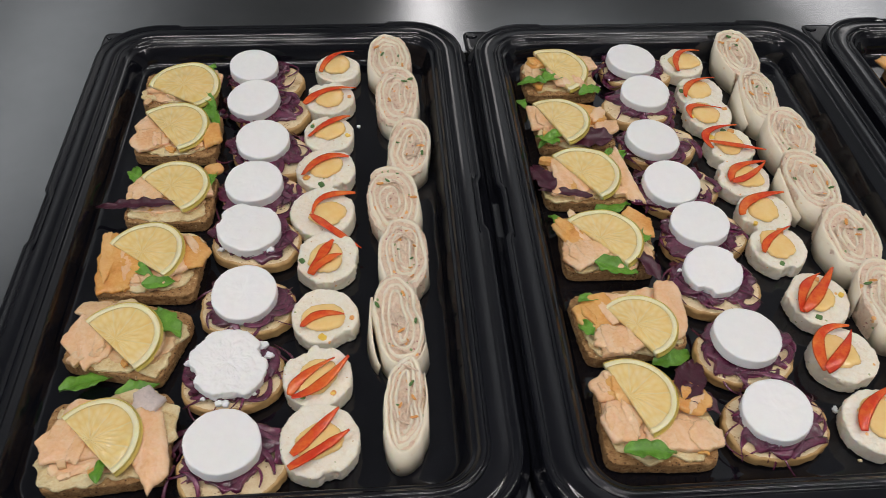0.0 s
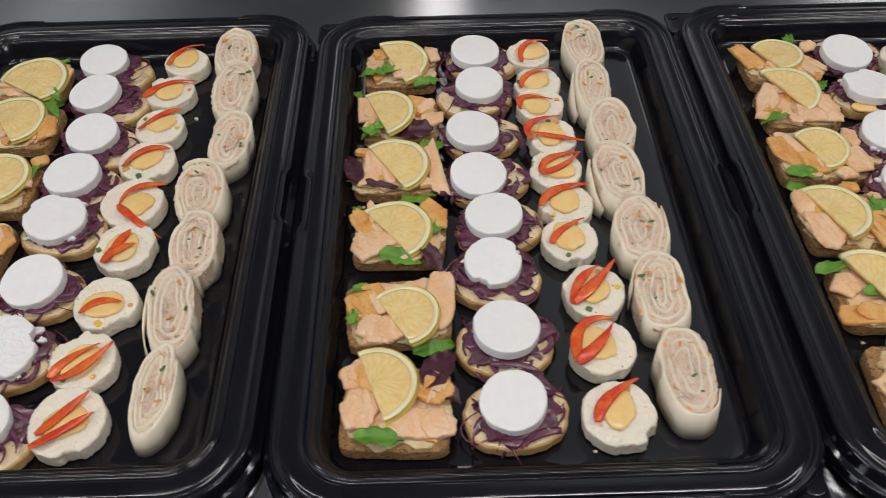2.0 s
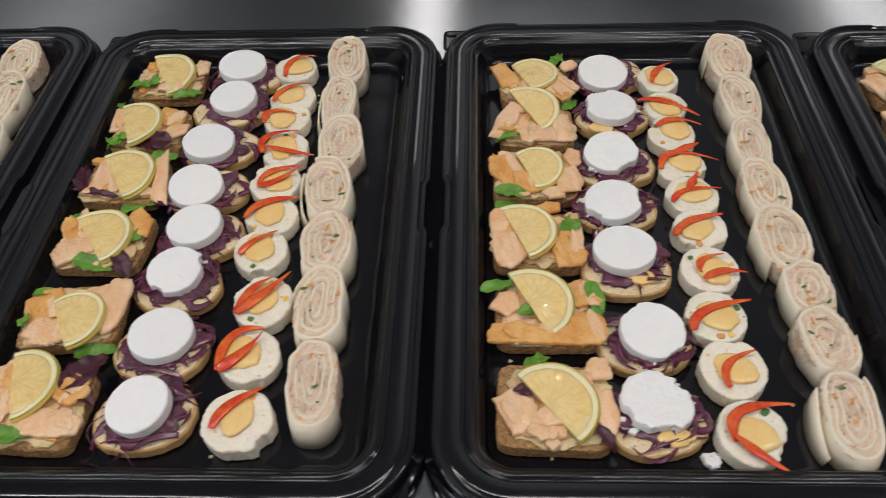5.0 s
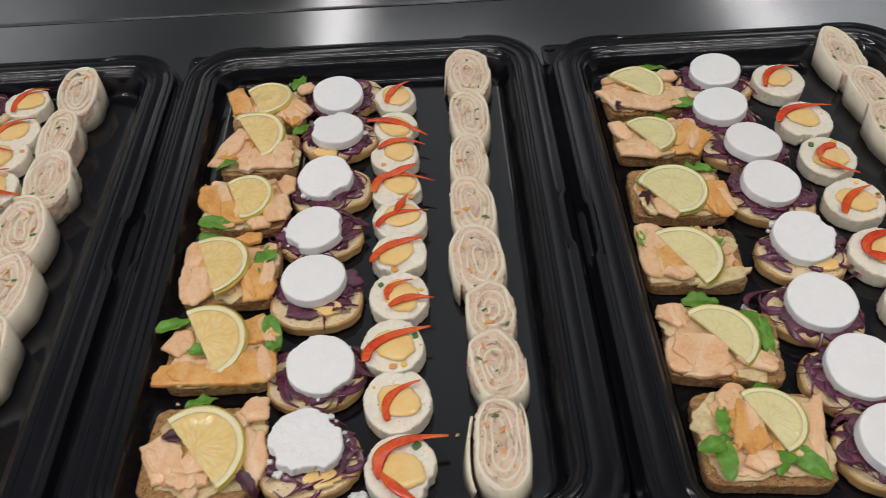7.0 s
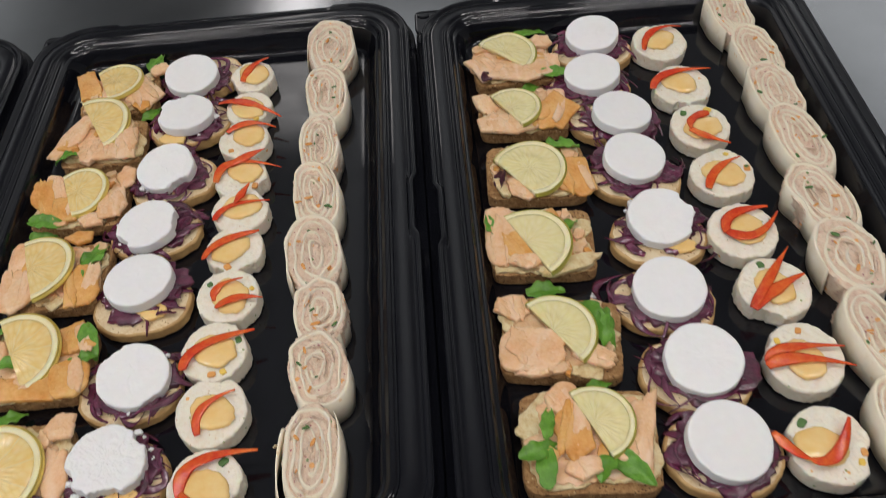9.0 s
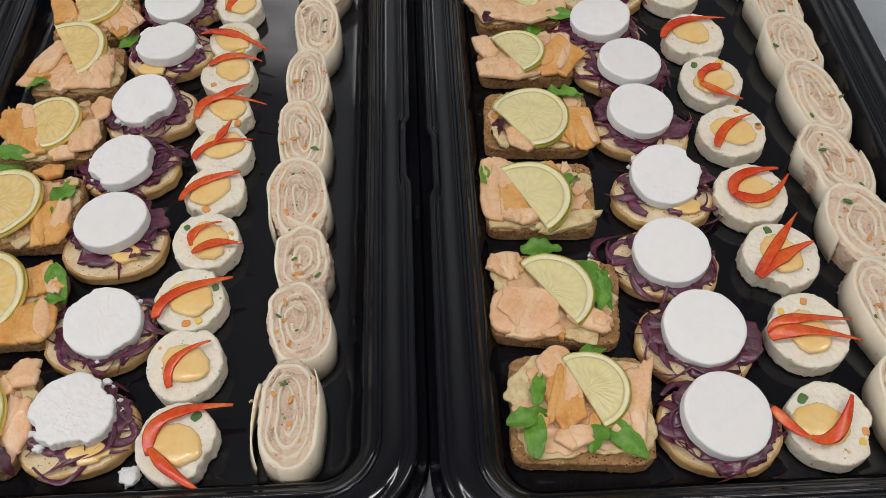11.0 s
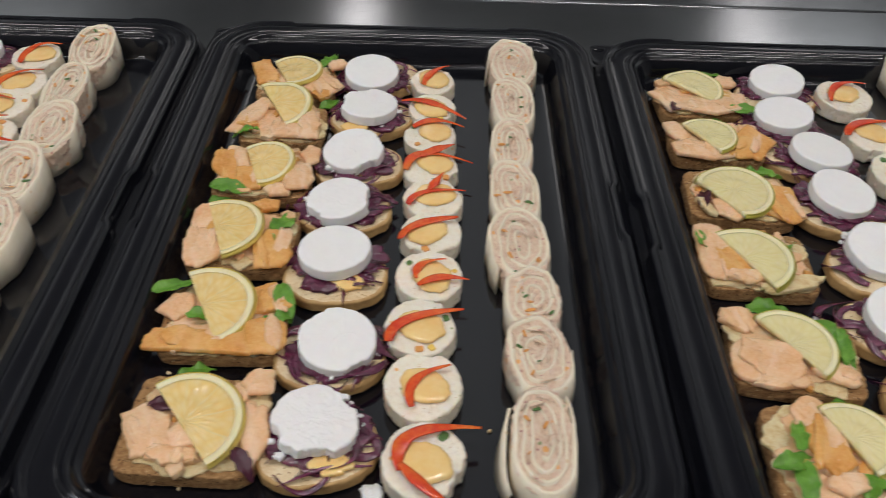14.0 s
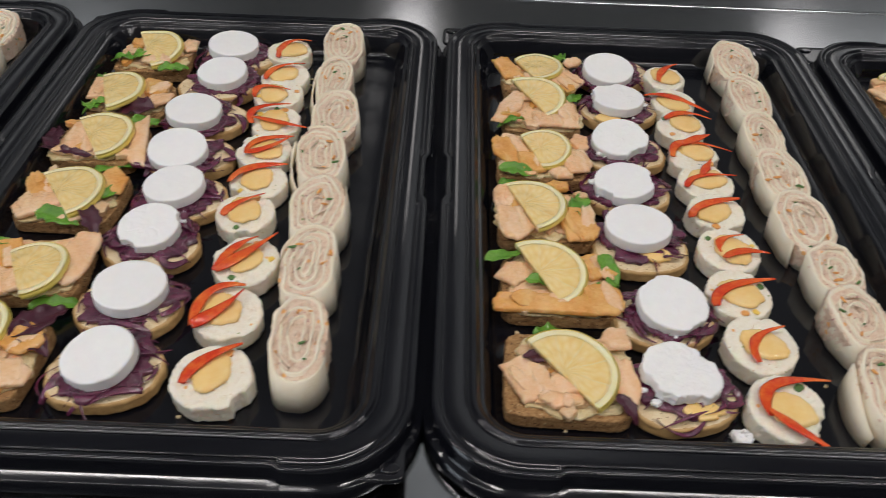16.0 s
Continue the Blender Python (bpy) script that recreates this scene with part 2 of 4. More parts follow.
LEAF = mottled("salad_leaf", [(0.28, (0.05, 0.16, 0.012)), (0.5, (0.12, 0.30, 0.03)), (0.66, (0.20, 0.42, 0.06)), (0.85, (0.36, 0.56, 0.15))], 60, 420, 0.34, 0.0010, 0.9, sss=0.15, sss_radius=(0.002, 0.004, 0.001))
CHARD = mottled("red_leaf", [(0.3, (0.03, 0.008, 0.014)), (0.6, (0.075, 0.014, 0.03)), (0.85, (0.18, 0.04, 0.07))], 60, 400, 0.32, 0.0009, 0.7)
RIND = mottled("lemon_rind", [(0.3, (0.89, 0.68, 0.12)), (0.7, (0.93, 0.78, 0.24))], 90, 500, 0.32, 0.0008, 0.6)
PITH = mottled("lemon_pith", [(0.3, (0.88, 0.75, 0.38)), (0.7, (0.92, 0.84, 0.56))], 90, 500, 0.4, 0.0006, 0.5, sss=0.25)
LIME_RIND = mottled("lime_rind", [(0.3, (0.52, 0.50, 0.07)), (0.7, (0.72, 0.66, 0.16))], 90, 500, 0.35, 0.0006, 0.5)
LEMON = citrus("lemon_flesh", [(0.0, (0.97, 0.77, 0.40)), (0.45, (0.95, 0.71, 0.31)), (0.9, (0.92, 0.63, 0.22))])
LIME = citrus("lime_flesh", [(0.0, (0.90, 0.82, 0.48)), (0.5, (0.87, 0.78, 0.41)), (0.9, (0.84, 0.735, 0.355))])
PAINT = mottled("wall_paint", [(0.3, (0.60, 0.60, 0.60)), (0.7, (0.68, 0.68, 0.67))], 3, 60, 0.7)
TILE = mottled("kitchen_floor", [(0.3, (0.14, 0.14, 0.14)), (0.7, (0.20, 0.19, 0.18))], 3, 60, 0.5)

# ---- builders ----


def mesh(name, bm, materials, smooth=True):
    me = bpy.data.meshes.new(name)
    bmesh.ops.recalc_face_normals(bm, faces=bm.faces[:])
    bm.to_mesh(me)
    bm.free()
    for m in materials if isinstance(materials, (list, tuple)) else [materials]:
        me.materials.append(m)
    if smooth:
        me.shade_smooth()
    return me


def part(name, bm, material, parent, label="", at=None):
    ob = new(name, mesh(name, bm, material))
    ob.parent = parent
    if at is not None:
        ob.matrix_local = at
    if label:
        ob["label"] = label
    return ob


def thing(name, at, label, category, group=""):
    ob = new(name)
    ob.empty_display_size = 0.02
    ob.matrix_world = at
    return tagged(ob, label, category, group)


def rings(loops, cap_low=True, cap_high=True, index=None, closed=True):
    """A skin over loops of equal length; index(i) gives the material of band i."""
    bm = bmesh.new()
    rows = [[bm.verts.new(p) for p in loop] for loop in loops]
    n = len(rows[0])
    for i in range(len(rows) - 1):
        for j in range(n if closed else n - 1):
            f = bm.faces.new((rows[i][j], rows[i][(j + 1) % n], rows[i + 1][(j + 1) % n], rows[i + 1][j]))
            if index:
                f.material_index = index(i)
    for row, wanted, i in ((rows[0], cap_low, 0), (rows[-1], cap_high, len(rows) - 2)):
        if wanted:
            f = bm.faces.new(row)
            if index:
                f.material_index = index(i)
    return bm


def puck(rx, ry, h, seed, power=2.0, edge=0.003, wobble=0.04, rough=0.0006, freq=70.0, n=64, tops=6, dome=0.0, lean=0.0, slope=0.0, flake=0.0, index=None, corners=0, bites=0, crack=0.0):
    """A lying slab with a rounded rim: superellipse outline, uneven edge, pitted skin, base at z = 0."""
    rnd = random.Random(seed)
    off = Vector((rnd.uniform(-50, 50), rnd.uniform(-50, 50), rnd.uniform(-50, 50)))
    # straight cut sides between a few corners, for pieces that were cut or broken
    poly = []
    for j in range(corners):
        a = 2 * math.pi * (j + rnd.uniform(-0.22, 0.22)) / corners + math.pi / 4
        c, d = math.cos(a), math.sin(a)
        k = (abs(c) ** 5 + abs(d) ** 5) ** -0.2 * rnd.uniform(0.92, 1.16)
        poly.append(Vector((k * c, k * d)))
    gone = [(rnd.uniform(0, 6.28), rnd.uniform(0.22, 0.45), rnd.uniform(0.06, 0.16)) for j in range(bites)]
    prof = [(0.55, 0.0), (0.90, 0.0), (1.0 - 0.4 * edge / rx, edge * 0.4)]
    prof += [(1.0, edge + (h - 2 * edge) * k / 9) for k in range(10)]
    prof += [(1.0 - edge / rx * (1 - math.cos(a)), h - edge * (1 - math.sin(a))) for a in (0.5, 1.0, math.pi / 2)]
    low = 1.0 - edge / rx
    prof += [(low * (1 - (k + 1) / (tops + 0.6)), h) for k in range(tops)]
    loops = []
    for s, z in prof:
        loop = []
        for j in range(n):
            a = 2 * math.pi * j / n
            c, d = math.cos(a), math.sin(a)
            k = (abs(c) ** power + abs(d) ** power) ** (-1 / power)
            for q in range(corners):
                p0, p1 = poly[q], poly[(q + 1) % corners]
                den = c * (p1.y - p0.y) - d * (p1.x - p0.x)
                if abs(den) > 1e-6:
                    t = (p0.x * (p1.y - p0.y) - p0.y * (p1.x - p0.x)) / den
                    u = (p0.x * d - p0.y * c) / den
                    if t > 0 and -0.001 <= u <= 1.001:
                        k = t
            for a0, wide, deep in gone:
                off_a = abs((a - a0 + math.pi) % (2 * math.pi) - math.pi) / wide
                k *= 1 - deep * max(0.0, min(1.0, 2.2 - 2.2 * off_a + 0.5 * noise.noise(Vector((9 * c, 9 * d, z * 200)) + off)))
            k *= 1 + wobble * (noise.noise(Vector((1.6 * c, 1.6 * d, 0)) + off) + 0.45 * noise.noise(Vector((5 * c, 5 * d, 0)) + off))
            p = Vector((rx * k * c * s, ry * k * d * s, z))
            p.x += lean * z
            v = noise.noise_vector(p * freq + off) + 0.6 * noise.noise_vector(p * freq * 3.1 + off) + 0.35 * noise.noise_vector(p * freq * 7.3 + off)
            w = rough if z > 0.0005 else 0.0
            p += v * w
            p.z += slope * p.y * z / h
            if flake and z > h * 0.5:
                g = p.x * 240 + 2.2 * noise.noise(p * 90 + off) + 1.5 * noise.noise(p * 40 - off)
                p.z -= flake * (1 - abs(math.sin(g))) ** 2
            if crack and z > h * 0.9:
                g = abs(noise.noise(p * 48 + off) + 0.35 * noise.noise(p * 150 - off))
                p.z -= crack * max(0.0, 1 - g / 0.07)
                p.z += crack * 0.5 * noise.noise(p * 60 - off)
            if dome and z > h * 0.6:
                p.z += dome * max(0.0, 1 - s * s)
            loop.append(p)
        loops.append(loop)
    return rings(loops, index=index)


def ribbon(points, width, thick, seed=0, taper=True, twist=0.0, sides=6, steps=14, point=0.0):
    """A strip along a smooth curve through three points, with an oval section."""
    p0, p1, p2 = (Vector(p) for p in points)
    ctrl = 2 * p1 - 0.5 * (p0 + p2)
    loops, rnd = [], random.Random(seed)
    side0 = None
    for i in range(steps + 1):
        t = i / steps
        p = (1 - t) ** 2 * p0 + 2 * t * (1 - t) * ctrl + t * t * p2
        d = (2 * (1 - t) * (ctrl - p0) + 2 * t * (p2 - ctrl)).normalized()
        up = Vector((0, 0, 1))
        if abs(d.z) > 0.9:
            up = Vector((0, 1, 0))
        side = d.cross(up).normalized()
        if side0 is not None and side.dot(side0) < 0:
            side = -side
        side0 = side
        nrm = side.cross(d).normalized()
        a0 = twist * (t - 0.5)
        s, m = side * math.cos(a0) + nrm * math.sin(a0), nrm * math.cos(a0) - side * math.sin(a0)
        w = width * (0.25 + 0.75 * math.sin(math.pi * min(1, max(0, 0.06 + 0.88 * t))) ** 0.55 if taper else 1.0)
        w *= 1 - point * t ** 2.5
        w *= 1 + 0.32 * noise.noise(Vector((t * 3.2, seed * 1.7, 0)))
        loops.append([p + s * (w * 0.5 * math.cos(2 * math.pi * k / sides)) + m * (thick * 0.5 * math.sin(2 * math.pi * k / sides)) for k in range(sides)])
    return rings(loops)


def ribbon_upright(x, ry, h, seed):
    """A standing strip of tortilla that leaves the roll's side and ends free."""
    loops = []
    for i in range(15):
        t = i / 14
        py = ry * (0.55 - 1.35 * t)
        px = x * 1.05 * (1 - (abs(py) / ry) ** 2.3) ** (1 / 2.3) - 0.0005 - 0.0045 * t * t
        top = h * (0.98 - 0.55 * t * t) + 0.0008 * noise.noise(Vector((t * 9, seed, 0)))
        foot = -0.004 * math.sin(math.pi * min(1.0, 0.1 + 0.7 * t))
        w = 0.0009 * (1.0 - 0.5 * t)
        loops.append([Vector((px - w + foot, py, 0)), Vector((px - w, py, top)), Vector((px + w, py, top)), Vector((px + w + foot, py, 0))])
    return rings(loops)


def leaf_mesh(length, width, seed, curl=0.25, points=1.0):
    """A closed, slightly cupped leaf with a midrib fold, its stalk at the origin, along +x."""
    rnd = random.Random(seed)
    o = Vector((rnd.uniform(-9, 9), rnd.uniform(-9, 9), 0))
    nu, nv = 26, 10
    top, low = [], []
    for i in range(nu + 1):
        u = i / nu
        half = width * 0.5 * (math.sin(math.pi * (0.04 + 0.94 * u ** 0.85)) ** 0.75)
        # lobes cut into the rim
        half *= 1 + points * (0.22 * noise.noise(Vector((u * 7, 0.5, 3)) + o) - 0.16 * abs(math.sin(u * 9 + o.x)))
        a, b = [], []
        for j in range(nv + 1):
            v = 2 * j / nv - 1
            x, y = length * u, half * v * (1 + 0.12 * noise.noise(Vector((u * 5, v, 1)) + o))
            z = abs(v) * width * 0.12 - curl * length * (u - 0.35) ** 2 + (0.0012 + 0.0030 * v * v) * noise.noise(Vector((x * 150, y * 150, 0)) + o)
            a.append(Vector((x, y, z + 0.0002)))
            b.append(Vector((x, y, z - 0.0002)))
        top.append(a)
        low.append(b)
    return rings([t + l[::-1] for t, l in zip(top, low)])


# ---- trays and foods ----
FLOOR_Z = 0.0013


def rounded(hw, hl, r, seg=12, per=70):
    """Loop of a rounded rectangle."""
    out = []
    corners = ((hw - r, hl - r, 0), (-(hw - r), hl - r, 90), (-(hw - r), -(hl - r), 180), (hw - r, -(hl - r), 270))
    for k, (cx, cy, a0) in enumerate(corners):
        for i in range(seg + 1):
            a = radians(a0 + 90 * i / seg)
            out.append(Vector((cx + r * math.cos(a), cy + r * math.sin(a), 0)))
        nx, ny, na = corners[(k + 1) % 4]
        a = radians(na)
        end, begin = Vector((nx + r * math.cos(a), ny + r * math.sin(a), 0)), out[-1].copy()
        for i in range(1, per):
            out.append(begin.lerp(end, i / per))
    return out


def tray(x, y, yaw):
    hw, hl, r0 = 0.1868, 0.2855, 0.060
    prof = [(0.0, 0.003), (0.0004, 0.013), (0.0016, 0.0145), (0.0042, 0.015), (0.0050, 0.0165), (0.0054, 0.0255), (0.0064, 0.0278), (0.0080, 0.0284),
            (0.0100, 0.0280), (0.0112, 0.0262), (0.0128, 0.0260), (0.0140, 0.0268), (0.0155, 0.0272), (0.0250, 0.0282), (0.0264, 0.0276), (0.0272, 0.0262),
            (0.0284, 0.0262), (0.0292, 0.0276), (0.0304, 0.0284), (0.0322, 0.0280), (0.0338, 0.0258), (0.0350, 0.0240), (0.0362, 0.0232), (0.0376, 0.0229),
            (0.0388, 0.0215), (0.0440, 0.0070), (0.0456, 0.0030), (0.0480, 0.0016), (0.0520, 0.0012), (0.0560, 0.0010)]
    loops = []
    for inset, z in prof:
        loop = rounded(hw - inset, hl - inset, max(0.014, r0 - inset * 0.9))
        # the snap edge steps inwards along the middle of each side
        if 0.004 < inset < 0.0135:
            for p in loop:
                if abs(p.x) < 0.105 and abs(p.y) > hl - 0.02:
                    p.y -= math.copysign(0.0032, p.y)
                if abs(p.y) < 0.03 and abs(p.x) > hw - 0.02:
                    p.x -= math.copysign(0.0032, p.x)
        loops.append([Vector((p.x, p.y, z if z < 0.006 else 0.9 * z)) for p in loop])
    ob = thing("serving_tray", pose(x, y, 0, 0, 0, yaw), "glossy black plastic catering tray full of finger food", "serving tray", "row of catering trays")
    bm = rings(loops, cap_low=False)
    shell = part("tray_shell", bm, PLASTIC, ob)
    for sx, sy, inset in ((-1, 1, 0.0190), (1, -1, 0.0275)):
        tab = puck(0.0185, 0.0185, 0.0035, 5, power=7, edge=0.0015, wobble=0, rough=0.0, n=48, tops=3)
        tob = part("corner_tab", tab, PLASTIC, ob, at=pose(sx * (hw - inset), sy * (hl - inset), 0.0100))
        nub = puck(0.006, 0.004, 0.002, 6, edge=0.001, wobble=0, rough=0.0, n=20, tops=3)
        part("tab_stud", nub, PLASTIC, tob, at=pose(sx * 0.0095, sy * 0.0095, 0.003))
    return ob


def crostini(cheese_at, radius, bread_at, yaw, state, seed):
    rnd = random.Random(seed)
    bx, by = bread_at
    dx, dy = cheese_at[0] - bx, cheese_at[1] - by
    # keep the slice under its cheese
    d = math.hypot(dx, dy)
    if d > 0.016:
        bx, by = cheese_at[0] - dx / d * 0.016, cheese_at[1] - dy / d * 0.016
        dx, dy = cheese_at[0] - bx, cheese_at[1] - by
    words = ("whole white goat cheese disc", "chipped goat cheese disc", "crumbled white goat cheese")[state]
    ob = thing("goat_cheese_crostini", pose(bx, by, FLOOR_Z, 0, 0, 0), "crostini with red onion, " + words, "canape", "goat cheese crostini")
    h = 0.0104
    rot = pose(0, 0, 0, 0, 0, yaw)
    bread = puck(0.036, 0.0275, h, seed, power=2.3, edge=0.0022, wobble=0.055, rough=0.0005, freq=210, n=112, tops=10, index=lambda i: 1 if i > 14 else 0)
    part("bread_slice", bread, [CRUST, CRUMB], ob, at=rot)
    bed = puck(0.0305, 0.0255, 0.0040, seed + 9, edge=0.0018, wobble=0.45, rough=0.0015, freq=190, n=96, tops=14)
    part("onion_bed", bed, ONION, ob, at=pose(dx * 0.75, dy * 0.75, h - 0.0006, 0, 0, yaw))
    for k in range(32):
        a, rr = rnd.uniform(0, 6.28), rnd.uniform(0.012, 0.0305)
        c = Vector((dx * 0.7 + rr * 1.1 * math.cos(a), dy * 0.7 + rr * 0.92 * math.sin(a), h + rnd.uniform(0.0024, 0.0046)))
        b = a + math.pi / 2 + rnd.uniform(-1.0, 1.0) if k % 4 else a + rnd.uniform(-0.6, 0.6)
        v = Vector((math.cos(b), math.sin(b), 0)) * rnd.uniform(0.008, 0.017)
        w = Vector((-v.y, v.x, 0)) * rnd.uniform(-1.1, 1.1)
        pts = []
        for q in (c - v, c + w, c + v):
            over = max(0.0, math.hypot(q.x / 1.25, q.y) - 0.025)
            pts.append(Vector((q.x, q.y, max(0.002, q.z - over * 0.75))))
        part("onion_strand", ribbon(pts, rnd.uniform(0.0035, 0.0075) if k % 2 else rnd.uniform(0.0012, 0.0028), 0.0005, seed * 31 + k, twist=rnd.uniform(-2.6, 2.6), steps=12), ONION, ob)
    if seed in (201, 204, 206, 304):
        # sauce that runs out from under the cheese
        part("sauce", puck(0.012, 0.0075, 0.0030, seed + 41, edge=0.0013, wobble=0.3, rough=0.0002, n=48, tops=6, dome=0.0008), SAUCE, ob, "glossy orange sauce",
             at=pose(dx + 0.010 * (-1) ** seed, dy - 0.0225, h + 0.0008, 0, 0, rnd.uniform(-20, 20)))
    tilt = pose(dx, dy, h + 0.0034, rnd.uniform(-2, 8), rnd.uniform(-6, 6), 0) @ pose(0, 0, 0, 0, 0, rnd.uniform(0, 360))
    radius *= 0.97
    if state == 2:
        disc = puck(radius * 1.02, radius * 0.94, 0.0094, seed, edge=0.0014, wobble=0.08, rough=0.0006, freq=260, tops=30, n=176, bites=3, crack=0.0006)
    elif state == 1:
        disc = puck(radius, radius * 0.98, 0.0098, seed, edge=0.0013, wobble=0.03, rough=0.00022, freq=240, tops=24, n=160, bites=2, crack=0.0004)
    else:
        disc = puck(radius, radius, 0.0100, seed, edge=0.0012, wobble=0.03, rough=0.00014, freq=240, tops=14, n=128)
    part("cheese_disc", disc, CHEESE, ob, words, at=tilt)
    if state:
        for k in range(3 if state == 1 else 7):
            a = rnd.uniform(0, 6.28)
            q = rnd.uniform(0.0011, 0.0032)
            part("cheese_crumb", puck(q * 1.2, q * 0.9, q * 1.1, seed + k * 13, edge=q * 0.42, wobble=0.45, rough=0.0006, freq=320, n=36, tops=6), CHEESE, ob,
                 at=pose(dx + (radius + 0.001) * math.cos(a), dy + (radius + 0.001) * math.sin(a), h + 0.003))
    return ob


def chicken_roll(at, radius, strips, h, seed):
    rnd = random.Random(seed)
    ob = thing("chicken_roulade_slice", pose(at[0], at[1], FLOOR_Z), "pale chicken roulade slice topped with sauce and red pepper", "canape", "chicken roulade slices")
    body = puck(radius, radius * rnd.uniform(0.99, 1.06), h, seed, edge=0.0016, wobble=0.05, rough=0.0006, freq=330, n=192, tops=30, bites=1 + seed % 2, lean=rnd.uniform(-0.08, 0.08), slope=0.07)
    part("roulade", body, ROLL, ob)
    for k in range(seed % 4):
        # diced pepper and herbs set into the cut face
        a, q = rnd.uniform(0, 6.28), rnd.uniform(0.0014, 0.0028)
        x, y = radius * 0.78 * math.cos(a), radius * 0.78 * math.sin(a)
        dice = puck(q * 1.2, q, 0.0022, seed * 17 + k, power=4, edge=0.0005, wobble=0.15, rough=0.0002, n=20, tops=3)
        part("vegetable_bit", dice, (CARROT, HERB, YELLOW)[(seed + k) % 3], ob, at=pose(x, y, h - 0.0013 + 0.07 * y, 0, 0, rnd.uniform(0, 360)))
    mid = Vector((0, 0, 0))
    for s in strips:
        for p in s:
            mid += Vector((p[0], p[1], 0)) / (3 * len(strips))
    mid = mid * 0.5
    blob = puck(0.0160, 0.0130, 0.0032, seed + 3, edge=0.002, wobble=0.14, rough=0.0002, n=56, tops=7, dome=0.0014, lean=0.3)
    part("sauce", blob, SAUCE, ob, "glossy orange sauce", at=pose(mid.x, mid.y, h - 0.0012, 0, 0, rnd.uniform(0, 360)))
    for k, s in enumerate(strips):
        pts = [Vector((p[0], p[1], h + 0.0030 + 0.07 * p[1] + 0.001 * k)) for p in s]
        far = max(0.0, pts[2].xy.length - radius)
        pts[1].z += 0.0010
        pts[2].z += 0.002 - far * 0.3
        pts[0] = pts[0] + (pts[0] - pts[1]) * 0.06
        part("pepper_strip", ribbon(pts, rnd.uniform(0.0064, 0.0098), 0.0010, seed * 3 + k, twist=rnd.uniform(-1.2, 1.2), sides=8, steps=20, point=rnd.uniform(0.5, 0.85)), PEPPER, ob, "glossy red pepper strip")
    return ob


def wrap_slice(at, rx, ry, yaw, seed):
    rnd = random.Random(seed)
    h, slope = 0.0268 if 400 <= seed < 407 else 0.0238, 0.14
    rx, ry = min(rx, 0.0228), min(ry, 0.0355 if ry < 0.0425 or rx > 0.0215 else 0.0395)
    ob = thing("wrap_slice", pose(at[0], at[1], FLOOR_Z, 0, rnd.uniform(-3, 3), yaw), "rolled tortilla wrap slice showing its spiral filling", "canape", "tortilla wrap slices")
    o = Vector((rnd.uniform(-50, 50), rnd.uniform(-50, 50), rnd.uniform(-50, 50)))
    turns, steps, thick = rnd.uniform(3.2, 4.2), 72, 0.0017
    total = int(turns * steps)
    pitch = (rx - 0.0022) / turns

    def centre(i):
        a = 2 * math.pi * i / steps + seed
        inset = pitch * (total - i) / steps
        ax, ay = max(0.0012, rx - inset), max(0.004, ry - inset * 1.35)
        c, d = math.cos(a), math.sin(a)
        k = (abs(c) ** 2.3 + abs(d) ** 2.3) ** (-1 / 2.3)
        p = Vector((ax * k * c, ay * k * d, 0))
        wob = noise.noise_vector(Vector((p.x * 80, p.y * 60, inset * 30)) + o)
        return p + Vector((wob.x, wob.y, 0)) * 0.0034 * (1 if inset > 0.002 else 0.4)

    line = [centre(i) for i in range(total + 1)]
    loops = []
    for i, p in enumerate(line):
        d = (line[min(total, i + 1)] - line[max(0, i - 1)]).normalized()
        nrm = Vector((d.y, -d.x, 0))
        t = thick * (1 + 0.5 * noise.noise(p * 130 + o)) * (1.5 if i > total - steps else 1.0)
        if i > total - 10:
            t *= 0.25 + 0.075 * (total - i)
        up = h + slope * p.y + 0.0011 * noise.noise(p * 75 + o) + 0.0006 * noise.noise(p * 420 + o)
        out, inn = p + nrm * t * 0.5, p - nrm * t * 0.5
        bulge = nrm * 0.0012 * noise.noise(p * 40 + o)
        loops.append([Vector((inn.x, inn.y, 0)), Vector((inn.x, inn.y, up - 0.0004)), Vector((p.x, p.y, up)), Vector((out.x, out.y, up - 0.0005)),
                      Vector((out.x * 1.05 + bulge.x, out.y * 1.04 + bulge.y - 0.002, h * 0.5)), Vector((out.x * 1.07, out.y * 1.05 - 0.004, 0))])
    part("tortilla", rings(loops), TORTILLA, ob, "pale flour tortilla spiral")
    if seed in (401, 403, 305, 507):
        # the loose end of the tortilla stands off the roll
        part("tortilla_flap", ribbon_upright(-rx, ry, h, seed), TORTILLA, ob)
    fill = puck(rx - 0.0014, ry - 0.0016, h - 0.0017, seed, power=2.3, edge=0.001, wobble=0.02, rough=0.0012, freq=330, n=144, tops=34, slope=slope)
    part("filling", fill, FILLING, ob, "pink creamy filling with vegetable bits")
    for k in range(7):
        # pale shreds of chicken standing out of the cut face
        a, s = rnd.uniform(0, 6.28), rnd.uniform(0.15, 0.8)
        c = Vector((rx * s * math.cos(a), ry * s * math.sin(a), h - 0.0002 + slope * ry * s * math.sin(a)))
        v = Vector((-rx * math.sin(a), ry * math.cos(a), slope * ry * math.cos(a))).normalized() * rnd.uniform(0.003, 0.007)
        part("chicken_shred", ribbon([c - v, c + Vector((0, 0, 0.0007)), c + v], rnd.uniform(0.0012, 0.0024), 0.0012, seed * 7 + k, twist=rnd.uniform(-2, 2), steps=8), FILLING, ob)
